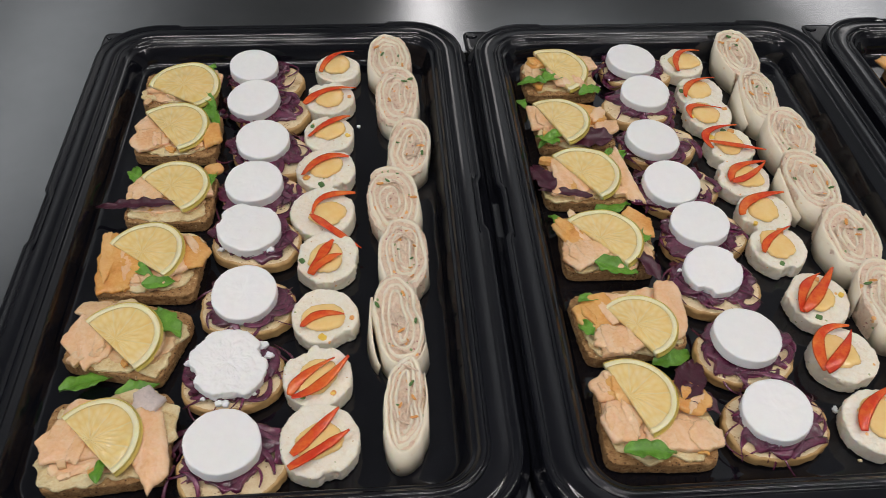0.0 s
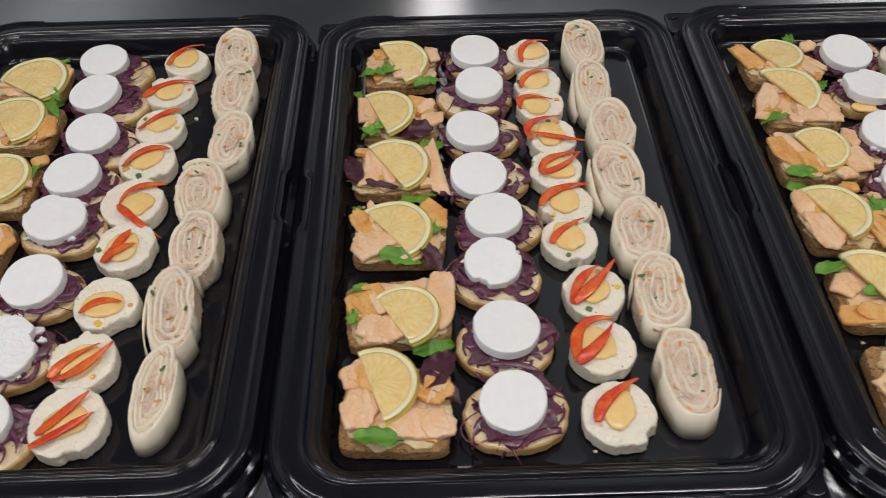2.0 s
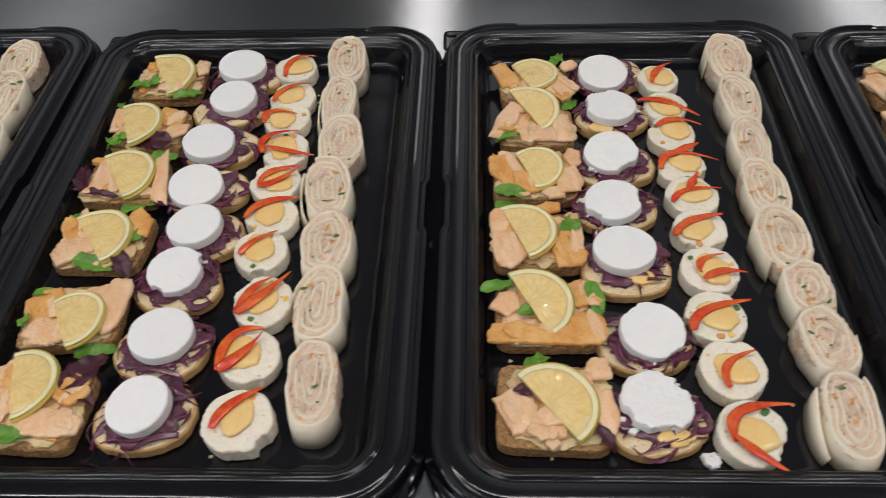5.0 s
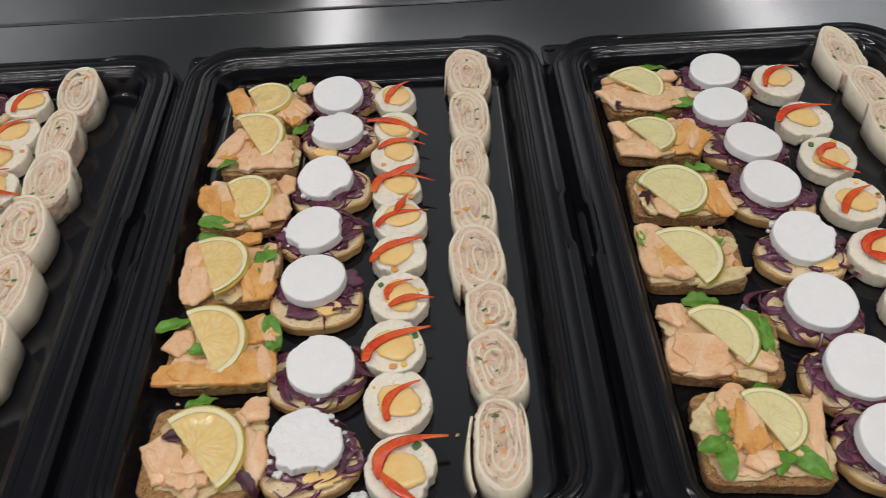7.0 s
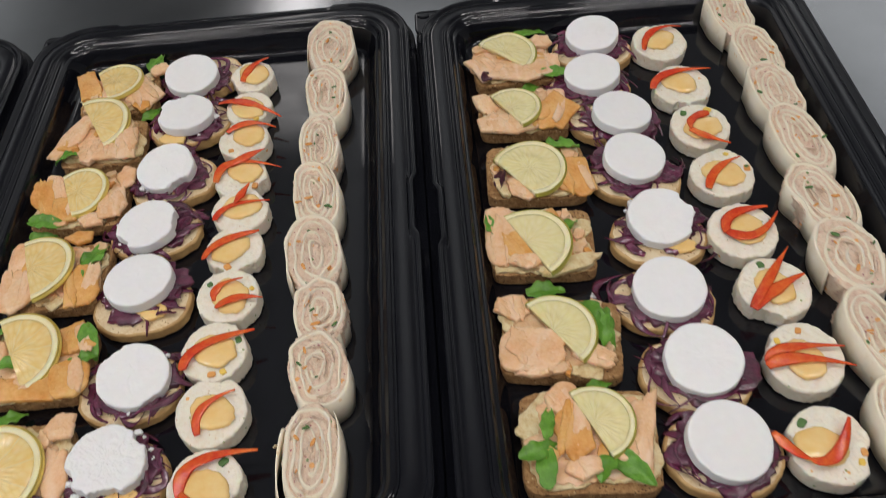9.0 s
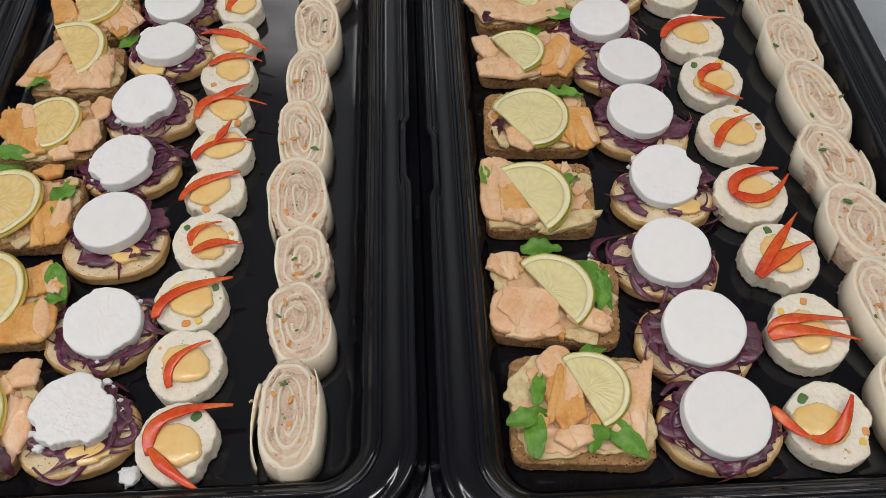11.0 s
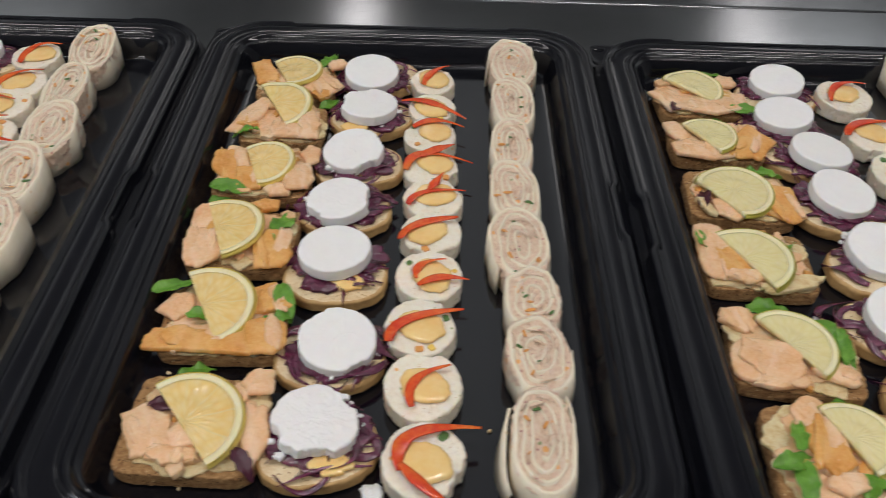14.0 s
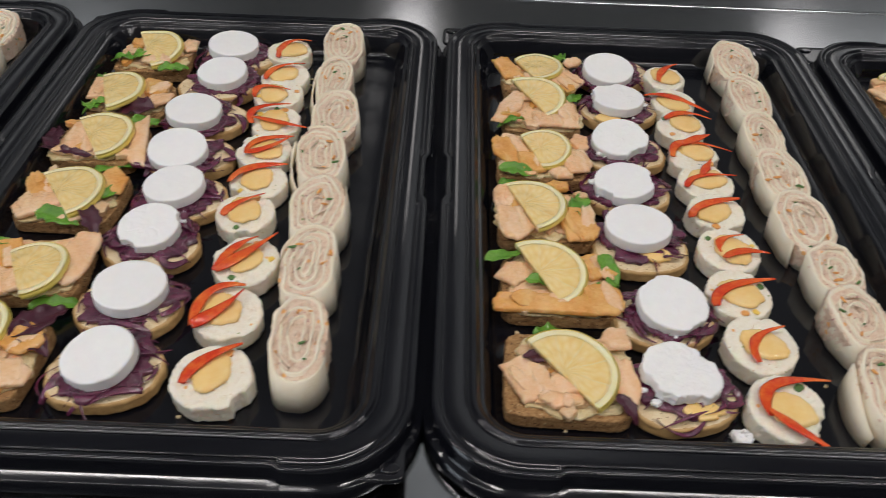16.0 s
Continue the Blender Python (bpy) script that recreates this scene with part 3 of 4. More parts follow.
    for k in range(5):
        a, s = rnd.uniform(0, 6.28), rnd.uniform(0.2, 0.85)
        q = rnd.uniform(0.0012, 0.0034)
        bit = puck(q, q * 0.36, 0.0012, seed + k, power=3, edge=0.0005, wobble=0.3, rough=0.0003, n=12, tops=2)
        part("vegetable_bit", bit, (CARROT, CARROT, HERB, CARROT, HERB)[k], ob,
             at=pose(rx * s * math.cos(a), ry * s * math.sin(a), h - 0.0003 + slope * ry * s * math.sin(a), 0, 0, rnd.uniform(0, 360)))
    return ob


def citrus_slice(owner, kind, spec, z, seed, tilt):
    """A cut round of lemon or lime: skin and pith ring and flesh, cut along a straight chord."""
    rnd = random.Random(seed)
    x, y, rad, off, ang = spec
    flesh, rind = (LEMON, RIND) if kind == "lemon" else (LIME, LIME_RIND)
    m = pose(x, y, z, 0, 0, ang) @ pose(0, 0, 0, 0, tilt, 0) @ pose(0, 0, 0, rnd.uniform(-4, 4), 0, 0)
    thick = 0.0042
    n = 96

    def cut(bm):
        geo = bm.verts[:] + bm.edges[:] + bm.faces[:]
        r = bmesh.ops.bisect_plane(bm, geom=geo, plane_co=(off, 0, 0), plane_no=(-1, 0, 0), clear_outer=True)
        bmesh.ops.holes_fill(bm, edges=[e for e in bm.edges if e.is_boundary], sides=0)
        bend(bm)
        return bm

    sag = rnd.uniform(0.5, 2.2)

    def bend(bm):
        for v in bm.verts:
            v.co.z += -sag * v.co.y * v.co.y * 1.2 + 0.0012 * noise.noise(v.co * 55 + Vector((seed, 0, 0)))

    def band(r0, r1, z0, z1, edge):
        loops = []
        for r, zz in ((r0, z0), (r1 - edge, z0), (r1, z0 + edge), (r1, z1 - edge), (r1 - edge, z1), ((r0 + r1) / 2, z1), (r0, z1 - 0.0002)):
            loops.append([Vector((r * math.cos(2 * math.pi * j / n), r * math.sin(2 * math.pi * j / n), zz)) for j in range(n)])
        bm = rings(loops, cap_low=False, cap_high=False)
        k = len(loops)
        bm.verts.ensure_lookup_table()
        for j in range(n):
            bm.faces.new((bm.verts[(k - 1) * n + j], bm.verts[(k - 1) * n + (j + 1) % n], bm.verts[(j + 1) % n], bm.verts[j]))
        return bm

    disc = [(0.001, 0), (0.845, 0), (0.845, thick)] + [(0.845 - 0.07 * k, thick + 0.0003 * math.sin(k)) for k in range(1, 12)]
    loops = [[Vector((rad * s * math.cos(2 * math.pi * j / n), rad * s * math.sin(2 * math.pi * j / n), zz)) for j in range(n)] for s, zz in disc]
    ob = part("%s_slice" % kind, cut(rings(loops)), flesh, owner, "translucent %s slice with rind" % kind, at=m)
    pith = cut(band(rad * 0.835, rad * 0.950, 0.0, thick + 0.0003, 0.0003))
    part("pith", pith, PITH, ob)
    skin = cut(band(rad * 0.946, rad, 0.0, thick + 0.0001, 0.0010))
    part("rind", skin, rind, ob)
    return ob


def salmon_toast(at, yaw, size, kind, slice_spec, pieces, leaves, seed):
    rnd = random.Random(seed)
    ob = thing("salmon_toast", pose(at[0], at[1], FLOOR_Z), "brown bread square topped with salmon, salad leaves and a %s slice" % kind, "open sandwich", "salmon toasts")
    h = 0.0116
    bread = puck(size[0] / 2, size[1] / 2, h, seed, power=8, edge=0.0012, wobble=0.03, rough=0.0008, freq=330, n=208, tops=22)
    part("bread", bread, RYE, ob, at=pose(0, 0, 0, 0, 0, yaw))
    spread = puck(size[0] / 2 - 0.003, size[1] / 2 - 0.0025, 0.0022, seed + 1, power=4, edge=0.0009, wobble=0.3, rough=0.0012, freq=260, n=112, tops=16)
    part("butter_spread", spread, BUTTER, ob, at=pose(0, 0, h - 0.0004, 0, 0, yaw))
    # a ragged sheet of flaked salmon between the spread and the larger pieces
    sheet = puck(size[0] * rnd.uniform(0.40, 0.45), size[1] * rnd.uniform(0.37, 0.43), 0.0026, seed * 7 + 2, power=4.5, edge=0.0008, wobble=0.22, rough=0.0010, freq=210, n=144, tops=22, flake=0.0009, bites=3, crack=0.0006)
    part("salmon_sheet", sheet, SALMON if seed % 3 else FLAKE, ob, "pale pink flaked salmon", at=pose(rnd.uniform(-0.002, 0.002), rnd.uniform(0.0, 0.003), h + 0.0006, 0, 0, yaw + rnd.uniform(-4, 4)))
    for k, (x, y, w, d, a, sort) in enumerate(pieces):
        w, d = min(0.07, w * 0.60), min(0.05, d * 0.58)
        th = 0.0042 if sort != 2 else 0.0036
        # keep the piece on its bread
        w = min(w, max(0.008, size[0] / 2 + 0.004 - abs(x)))
        d = min(d, max(0.007, size[1] / 2 + 0.004 - abs(y)))
        piece = puck(w, d, th, seed * 5 + k, edge=0.0017, wobble=0.13, rough=0.00045, freq=rnd.uniform(110, 180), n=128, tops=18, dome=0.0015, corners=rnd.choice((4, 5, 5, 6, 0)), power=3.2,
                     flake=0.0005 if sort in (0, 2) else 0.0002)
        part("salmon_piece", piece, (SALMON, SMOKED, FLAKE, SKIN)[int(sort)], ob, at=pose(x, y, h + 0.0015 + 0.0012 * (k % 3), rnd.uniform(-6, 6), rnd.uniform(-6, 6), a))
        if w > 0.012 and sort in (0, 1):
            for j in range(2):
                u = (j - 0.5) * w * 0.8 + rnd.uniform(-0.002, 0.002)
                layer = puck(w * rnd.uniform(0.22, 0.42), d * rnd.uniform(0.55, 0.95), 0.0024, seed * 11 + k * 5 + j, edge=0.0009, wobble=0.22,
                             rough=0.0004, freq=170, n=64, tops=10, flake=0.0005, corners=rnd.choice((0, 5)), power=2.6, dome=0.0008)
                m = pose(x, y, h + 0.0015 + 0.0012 * (k % 3) + th - 0.0012, 0, 0, a) @ pose(u, rnd.uniform(-0.1, 0.1) * d, 0, rnd.uniform(-3, 3), rnd.uniform(3, 8), rnd.uniform(-12, 12))
                part("salmon_flake", layer, SALMON if sort == 0 or j == 1 else SMOKED, ob, at=m)
    for k in range(11):
        q = rnd.uniform(0.002, 0.0055)
        part("salmon_flake", puck(q * 1.5, q, q, seed * 9 + k, edge=q * 0.2, wobble=0.2, rough=0.0006, freq=220, n=36, tops=4, corners=5), (SALMON, FLAKE, SMOKED)[k % 3], ob,
             at=pose(rnd.uniform(-0.42, 0.42) * size[0], rnd.uniform(-0.45, 0.42) * size[1], h + 0.0012, rnd.uniform(-15, 15), 0, rnd.uniform(0, 360)))
    for k, (x, y, ln, a, sort) in enumerate(leaves):
        ln = max(0.021, ln * 1.15)
        out = max(abs(x) / (size[0] / 2), abs(y) / (size[1] / 2))
        z = h + 0.0065 if out < 1.05 else 0.009
        dirn = pose(x, y, z, rnd.uniform(-20, 20), rnd.uniform(-6, 14), a)
        m = dirn @ pose(-ln / 2, 0, 0)
        if sort == 4:
            part("butter_curl", puck(ln * 0.5, ln * 0.14, 0.004, seed + k, edge=0.0015, wobble=0.3, rough=0.0006, n=40, tops=5), BUTTER, ob, at=pose(x, y, h + 0.003, 0, 0, a))
            continue
        part("red_leaf" if sort else "green_leaf", leaf_mesh(ln, ln * (0.16 if sort and ln > 0.045 else rnd.uniform(0.42, 0.58)), seed * 3 + k, rnd.uniform(0.1, 0.6) / max(ln, 0.02) * 0.03),
             CHARD if sort else LEAF, ob, "dark red salad leaf" if sort else "fresh green salad leaf", at=m)
    citrus_slice(ob, kind, slice_spec, h + 0.0068, seed, rnd.uniform(-6, -1))
    return ob


# ---- structure ----


def box(name, lo, hi, material, label, category, bevel=0.0):
    bm = bmesh.new()
    bmesh.ops.create_cube(bm, size=1.0)
    for v in bm.verts:
        v.co = Vector([l + (c + 0.5) * (h - l) for c, l, h in zip(v.co, lo, hi)])
    if bevel:
        bmesh.ops.bevel(bm, geom=bm.edges[:], offset=bevel, segments=4, profile=0.5, affect="EDGES")
    ob = new(name, mesh(name, bm, material, smooth=False))
    return tagged(ob, label, category, kind="structure")


box("worktop_front", (-2.2, -0.35, -0.04), (3.2, 0.8770, 0.0), STEEL, "brushed stainless steel worktop under the trays", "worktop", 0.003)
box("worktop_back", (-2.2, 0.8790, -0.04), (3.2, 1.7, 0.0), STEEL, "brushed stainless steel worktop beyond the seam", "worktop", 0.003)
box("floor", (-3.2, -3.2, -0.95), (4.2, 5.2, -0.9), TILE, "grey kitchen floor", "floor")
box("ceiling", (-3.2, -3.2, 1.75), (4.2, 5.2, 1.8), PAINT, "white painted ceiling", "ceiling")
box("wall_north", (-3.2, 5.2, -0.9), (4.2, 5.3, 1.75), PAINT, "pale painted kitchen wall", "wall")
box("wall_south", (-3.2, -3.3, -0.9), (4.2, -3.2, 1.75), PAINT, "pale painted kitchen wall", "wall")
box("wall_west", (-3.3, -3.3, -0.9), (-3.2, 5.3, 1.75), PAINT, "pale painted kitchen wall", "wall")
box("wall_east", (4.2, -3.3, -0.9), (4.3, 5.3, 1.75), PAINT, "pale painted kitchen wall", "wall")

# ---- trays ----
for tx, ty, ta in TRAYS:
    tray(tx, ty, ta)

# ---- crumbs on the tray floors ----
CRUMBS = ((0.656, 0.254, 0.007), (0.1304, 0.3563, 0.002), (0.3087, 0.2945, 0.0025), (-0.0233, 0.6255, 0.0022), (0.8724, 0.4631, 0.003), (0.7224, 0.2995, 0.0016),
          (0.548, 0.2556, 0.0014), (0.9492, 0.3978, 0.003), (0.115, 0.42, 0.0012), (0.31, 0.255, 0.0016))
crumb_rnd = random.Random(77)
SPECKS = [(tx + crumb_rnd.choice((-0.128, -0.115, -0.02, 0.055, 0.07)) + crumb_rnd.uniform(-0.006, 0.006), ty + crumb_rnd.uniform(-0.21, 0.21), crumb_rnd.uniform(0.0008, 0.0017))
          for tx, ty, ta in TRAYS for k in range(8)]
for k, (x, y, q) in enumerate(list(CRUMBS) + SPECKS):
    crumb = new("food_crumb", mesh("food_crumb", puck(q, q * 0.75, q * 0.8, k, edge=q * 0.3, wobble=0.55, rough=q * 0.22, freq=300, n=32, tops=6), CHEESE if q > 0.002 else CRUMB))
    crumb.matrix_world = pose(x, y, FLOOR_Z - 0.0002, 0, 0, 40 * k)
    tagged(crumb, "small pale food crumb lying on the black tray", "crumb", "loose crumbs")

# ---- food ----
# tray a
crostini((-0.1247, 0.6986), 0.0239, (-0.1062, 0.6854), -10, 0, 0)
crostini((-0.1197, 0.6459), 0.0249, (-0.1047, 0.64), -20, 0, 1)
crostini((-0.1073, 0.5845), 0.0241, (-0.0991, 0.578), -25, 0, 2)
crostini((-0.1101, 0.5284), 0.0249, (-0.1024, 0.5212), -20, 0, 3)
crostini((-0.1106, 0.4747), 0.0265, (-0.1053, 0.4696), -15, 1, 4)
crostini((-0.1072, 0.4065), 0.025, (-0.1062, 0.402), -5, 0, 5)
crostini((-0.1129, 0.3429), 0.0286, (-0.1104, 0.3386), 10, 2, 6)
crostini((-0.1103, 0.2804), 0.0252, (-0.1037, 0.2708), 15, 0, 7)
chicken_roll((-0.0427, 0.7014), 0.022, [[(-0.0162, -0.0081), (-0.0056, 0.0138), (0.0156, 0.02)]], 0.0155, 200)
chicken_roll((-0.0501, 0.6521), 0.0237, [[(-0.0221, -0.0106), (-0.0026, 0.0063), (0.0251, 0.0079)]], 0.0155, 201)
chicken_roll((-0.05, 0.5983), 0.0226, [[(-0.0163, -0.0058), (0.0009, 0.0104), (0.0198, 0.018)]], 0.0155, 202)
chicken_roll((-0.0514, 0.55), 0.0253, [[(-0.0178, -0.0088), (-0.0015, 0.0089), (0.0204, 0.008)]], 0.0155, 203)
chicken_roll((-0.0515, 0.4969), 0.0263, [[(0.0245, 0.0157), (-0.0001, 0.0113), (-0.0087, -0.0082)], [(-0.0087, -0.0082), (0.0075, -0.025), (0.0307, -0.0404)]], 0.0155, 204)
chicken_roll((-0.0479, 0.4457), 0.0254, [[(-0.0113, -0.0188), (-0.0021, 0.0012), (0.0052, 0.0118)], [(-0.0113, -0.0188), (0.0003, -0.0078), (0.0124, -0.0036)]], 0.0155, 205)
chicken_roll((-0.0474, 0.3861), 0.0248, [[(-0.016, -0.0111), (-0.0051, -0.0024), (0.014, -0.0034)]], 0.0155, 206)
chicken_roll((-0.052, 0.3338), 0.0243, [[(-0.0173, -0.0163), (-0.0085, -0.0032), (0.0123, 0.0097)], [(-0.0153, -0.0187), (0.0031, -0.0107), (0.022, 0.0101)]], 0.0155, 207)
chicken_roll((-0.0498, 0.2827), 0.0263, [[(-0.0155, -0.0104), (-0.0017, 0.003), (0.0136, 0.0199)], [(-0.0167, -0.0201), (0.0022, -0.0094), (0.0207, 0.0026)]], 0.0155, 208)
wrap_slice((0.009, 0.7071), 0.0219, 0.0457, 5, 300)
wrap_slice((0.0141, 0.6429), 0.0213, 0.0445, 0, 301)
wrap_slice((0.021, 0.5677), 0.019, 0.037, -8, 302)
wrap_slice((0.0064, 0.4998), 0.0221, 0.0402, 5, 303)
wrap_slice((0.0133, 0.4399), 0.0197, 0.0355, 0, 304)
wrap_slice((0.007, 0.3756), 0.0184, 0.0431, 5, 305)
wrap_slice((0.0081, 0.3027), 0.0142, 0.0417, -5, 306)
salmon_toast((-0.1933, 0.6772), 2, (0.068, 0.056), "lemon", (0.0051, -0.0075, 0.0341, -0.0158, 58.1417),
             [(-0.0174, 0.0017, 0.032, 0.0242, 0, 0), (0.0316, 0.0017, 0.0258, 0.0372, 0, 0)],
             [(0.0267, 0.0206, 0.0218, 80, 0), (0.0307, -0.027, 0.0183, -50, 0)], 500)
salmon_toast((-0.1853, 0.606), -2, (0.072, 0.06), "lemon", (-0.006, 0.001, 0.0345, -0.0083, 35.3094),
             [(-0.0287, 0.0101, 0.0252, 0.0284, 0, 0), (-0.0219, -0.0126, 0.0326, 0.0273, 5, 0), (0.0305, -0.0092, 0.026, 0.0274, 10, 1)],
             [(0.0274, 0.0221, 0.0257, -60, 0), (0.0238, 0.035, 0.0208, 70, 0)], 501)
salmon_toast((-0.1793, 0.5217), -3, (0.07, 0.058), "lemon", (0.0012, 0.0037, 0.0315, -0.0097, 43.2876),
             [(-0.0214, 0.0044, 0.0399, 0.0283, -12, 0), (0.0323, 0.0291, 0.0201, 0.0326, 30, 1), (0.0214, 0.0025, 0.0233, 0.0211, 0, 0)],
             [(-0.0373, 0.0365, 0.022, 110, 0), (0.032, 0.0147, 0.0218, 75, 0), (-0.0267, -0.0124, 0.0593, 175, 1)], 502)
salmon_toast((-0.1832, 0.4462), -4, (0.076, 0.062), "lemon", (-0.0055, 0.0037, 0.0326, -0.0062, 51.9548),
             [(-0.0239, 0.0018, 0.0326, 0.0497, 5, 1), (0.029, 0.0075, 0.027, 0.0306, 30, 1), (0.0167, -0.0049, 0.0214, 0.0238, 0, 0)],
             [(-0.005, -0.0096, 0.0195, -40, 0), (0.01, -0.0246, 0.0209, 10, 0)], 503)
salmon_toast((-0.1883, 0.3751), -16, (0.076, 0.062), "lemon", (-0.0047, -0.0077, 0.0326, -0.0049, 44.0572),
             [(-0.025, -0.0021, 0.0362, 0.0474, 8, 0), (-0.0285, 0.0238, 0.0203, 0.0142, 10, 2), (0.0191, -0.0094, 0.0157, 0.0252, 0, 2)],
             [(0.0283, 0.0078, 0.0281, -50, 0), (-0.0218, -0.0349, 0.0318, 25, 0)], 504)
salmon_toast((-0.1861, 0.2923), 5, (0.08, 0.066), "lemon", (-0.0069, -0.0055, 0.0324, -0.0031, 43.5834),
             [(-0.0228, -0.0034, 0.0391, 0.0338, -15, 0), (0.0274, -0.0083, 0.0186, 0.0498, 12, 0), (0.0219, 0.025, 0.0186, 0.018, 30, 3)],
             [(0.011, 0.0408, 0.025, 20, 0), (0.0023, -0.0227, 0.0139, 80, 0)], 505)
# tray b
crostini((0.2513, 0.6962), 0.0251, (0.2579, 0.6935), 0, 0, 100)
crostini((0.2532, 0.6416), 0.024, (0.2476, 0.6334), 10, 0, 101)
crostini((0.2425, 0.5725), 0.025, (0.2514, 0.5756), 12, 0, 102)
crostini((0.2445, 0.5126), 0.025, (0.2544, 0.5153), 20, 0, 103)
crostini((0.2554, 0.4624), 0.0243, (0.2606, 0.4575), 20, 0, 104)
crostini((0.2511, 0.4115), 0.0238, (0.2524, 0.4029), 0, 1, 105)
crostini((0.2561, 0.3464), 0.0254, (0.255, 0.3387), 0, 0, 106)
crostini((0.2568, 0.2845), 0.0237, (0.258, 0.2807), 8, 0, 107)
chicken_roll((0.3066, 0.6988), 0.0216, [[(-0.0084, -0.0157), (-0.0021, 0.0095), (0.0204, 0.0125)]], 0.0155, 300)
chicken_roll((0.3102, 0.6487), 0.0229, [[(-0.0164, -0.0095), (-0.0066, 0.0089), (0.018, 0.0145)]], 0.0155, 301)
chicken_roll((0.3094, 0.6153), 0.0223, [[(-0.0192, -0.0097), (-0.0147, 0.0052), (0.0115, -0.0005)]], 0.0155, 302)
chicken_roll((0.3151, 0.568), 0.0224, [[(-0.0185, -0.0066), (-0.0182, 0.0125), (0.0113, 0.0197)], [(-0.0184, 0), (0.005, -0.0076), (0.0298, -0.0119)]], 0.0155, 303)
chicken_roll((0.3138, 0.5232), 0.0233, [[(-0.0127, -0.007), (-0.0048, 0.0079), (0.0234, 0.0145)], [(-0.0128, -0.0085), (0.0024, -0.0039), (0.0207, 0.0107)]], 0.0155, 304)
chicken_roll((0.3175, 0.4793), 0.0226, [[(-0.0209, -0.0048), (-0.0094, 0.0103), (0.0213, 0.0177)]], 0.0155, 305)
chicken_roll((0.315, 0.4383), 0.0226, [[(-0.015, -0.0065), (-0.0059, 0.0061), (0.0133, 0.0167)]], 0.0155, 306)
chicken_roll((0.3268, 0.3832), 0.0237, [[(-0.0182, -0.0126), (-0.01, 0.0073), (0.0062, 0.0199)], [(-0.0164, -0.0127), (-0.0015, 0.0012), (0.0191, 0.0262)]], 0.0155, 307)
chicken_roll((0.3247, 0.3307), 0.0234, [[(-0.0192, -0.0125), (-0.0138, 0.0144), (0.0098, 0.0207)], [(-0.0188, -0.014), (-0.0039, -0.0017), (0.0096, 0.0163)]], 0.0155, 308)
chicken_roll((0.3289, 0.275), 0.0253, [[(-0.0167, -0.0068), (-0.0082, 0.009), (0.0146, 0.0236)]], 0.0155, 309)
wrap_slice((0.363, 0.698), 0.02, 0.0392, 5, 400)
wrap_slice((0.3618, 0.6292), 0.0172, 0.0374, 0, 401)
wrap_slice((0.3695, 0.5671), 0.0205, 0.0387, 0, 402)
wrap_slice((0.3651, 0.5056), 0.0209, 0.0357, 8, 403)
wrap_slice((0.3724, 0.4388), 0.0214, 0.038, -2, 404)
wrap_slice((0.375, 0.373), 0.02, 0.0376, -4, 405)
wrap_slice((0.3789, 0.3029), 0.0198, 0.0373, 2, 406)
salmon_toast((0.1756, 0.6813), 0, (0.07, 0.056), "lemon", (-0.0054, 0.0004, 0.0345, -0.0022, 23.9892),
             [(-0.0167, 0.0227, 0.0203, 0.0418, 20, 1), (0.0311, 0.0172, 0.0202, 0.0372, 0, 0), (0.0081, -0.0069, 0.035, 0.0299, 0, 0)],
             [(-0.029, -0.0129, 0.0256, 160, 0), (-0.0148, -0.0097, 0.0291, 170, 0), (-0.0089, 0.002, 0.0235, 120, 0), (0.0269, -0.0291, 0.0252, 30, 0)], 600)
salmon_toast((0.1767, 0.6013), 0, (0.07, 0.058), "lemon", (-0.0203, -0.0003, 0.0345, -0.0022, 21.0027),
             [(-0.0243, 0.013, 0.0256, 0.0507, 0, 0), (0.0184, 0.011, 0.0277, 0.0252, -20, 1), (0.0285, -0.0096, 0.0304, 0.0225, -10, 0)],
             [(-0.0255, -0.0209, 0.0227, 200, 0), (-0.0286, -0.0224, 0.0216, 140, 0), (-0.0432, 0.0461, 0.0172, 110, 0), (0.009, -0.0232, 0.0377, 170, 1)], 601)
salmon_toast((0.1726, 0.5294), -2, (0.072, 0.058), "lemon", (-0.0037, -0.0022, 0.0345, -0.0042, 30.8875),
             [(-0.0125, -0.0015, 0.0361, 0.0436, 0, 0), (0.0351, -0.0012, 0.0175, 0.0543, 10, 0)],
             [(-0.0371, -0.002, 0.0341, 110, 1), (-0.0204, -0.0224, 0.0405, 170, 1), (0.0309, 0.0227, 0.0242, 30, 0), (0.0197, -0.0328, 0.028, 10, 0)], 602)
salmon_toast((0.1772, 0.4524), -2, (0.074, 0.062), "lemon", (-0.0073, -0.004, 0.0345, -0.0035, 35.8054),
             [(-0.0269, 0.0142, 0.0293, 0.046, 20, 1), (-0.0221, -0.0167, 0.0378, 0.0262, 5, 0), (0.0283, 0.0148, 0.0194, 0.0277, 40, 1), (0.0063, -0.019, 0.0235, 0.026, 0, 0)],
             [(-0.0372, 0.0335, 0.0129, 100, 0), (0.0005, -0.0316, 0.0307, -15, 0), (0.032, 0.0031, 0.0192, 60, 0), (0.0261, -0.0325, 0.0278, -60, 1)], 603)
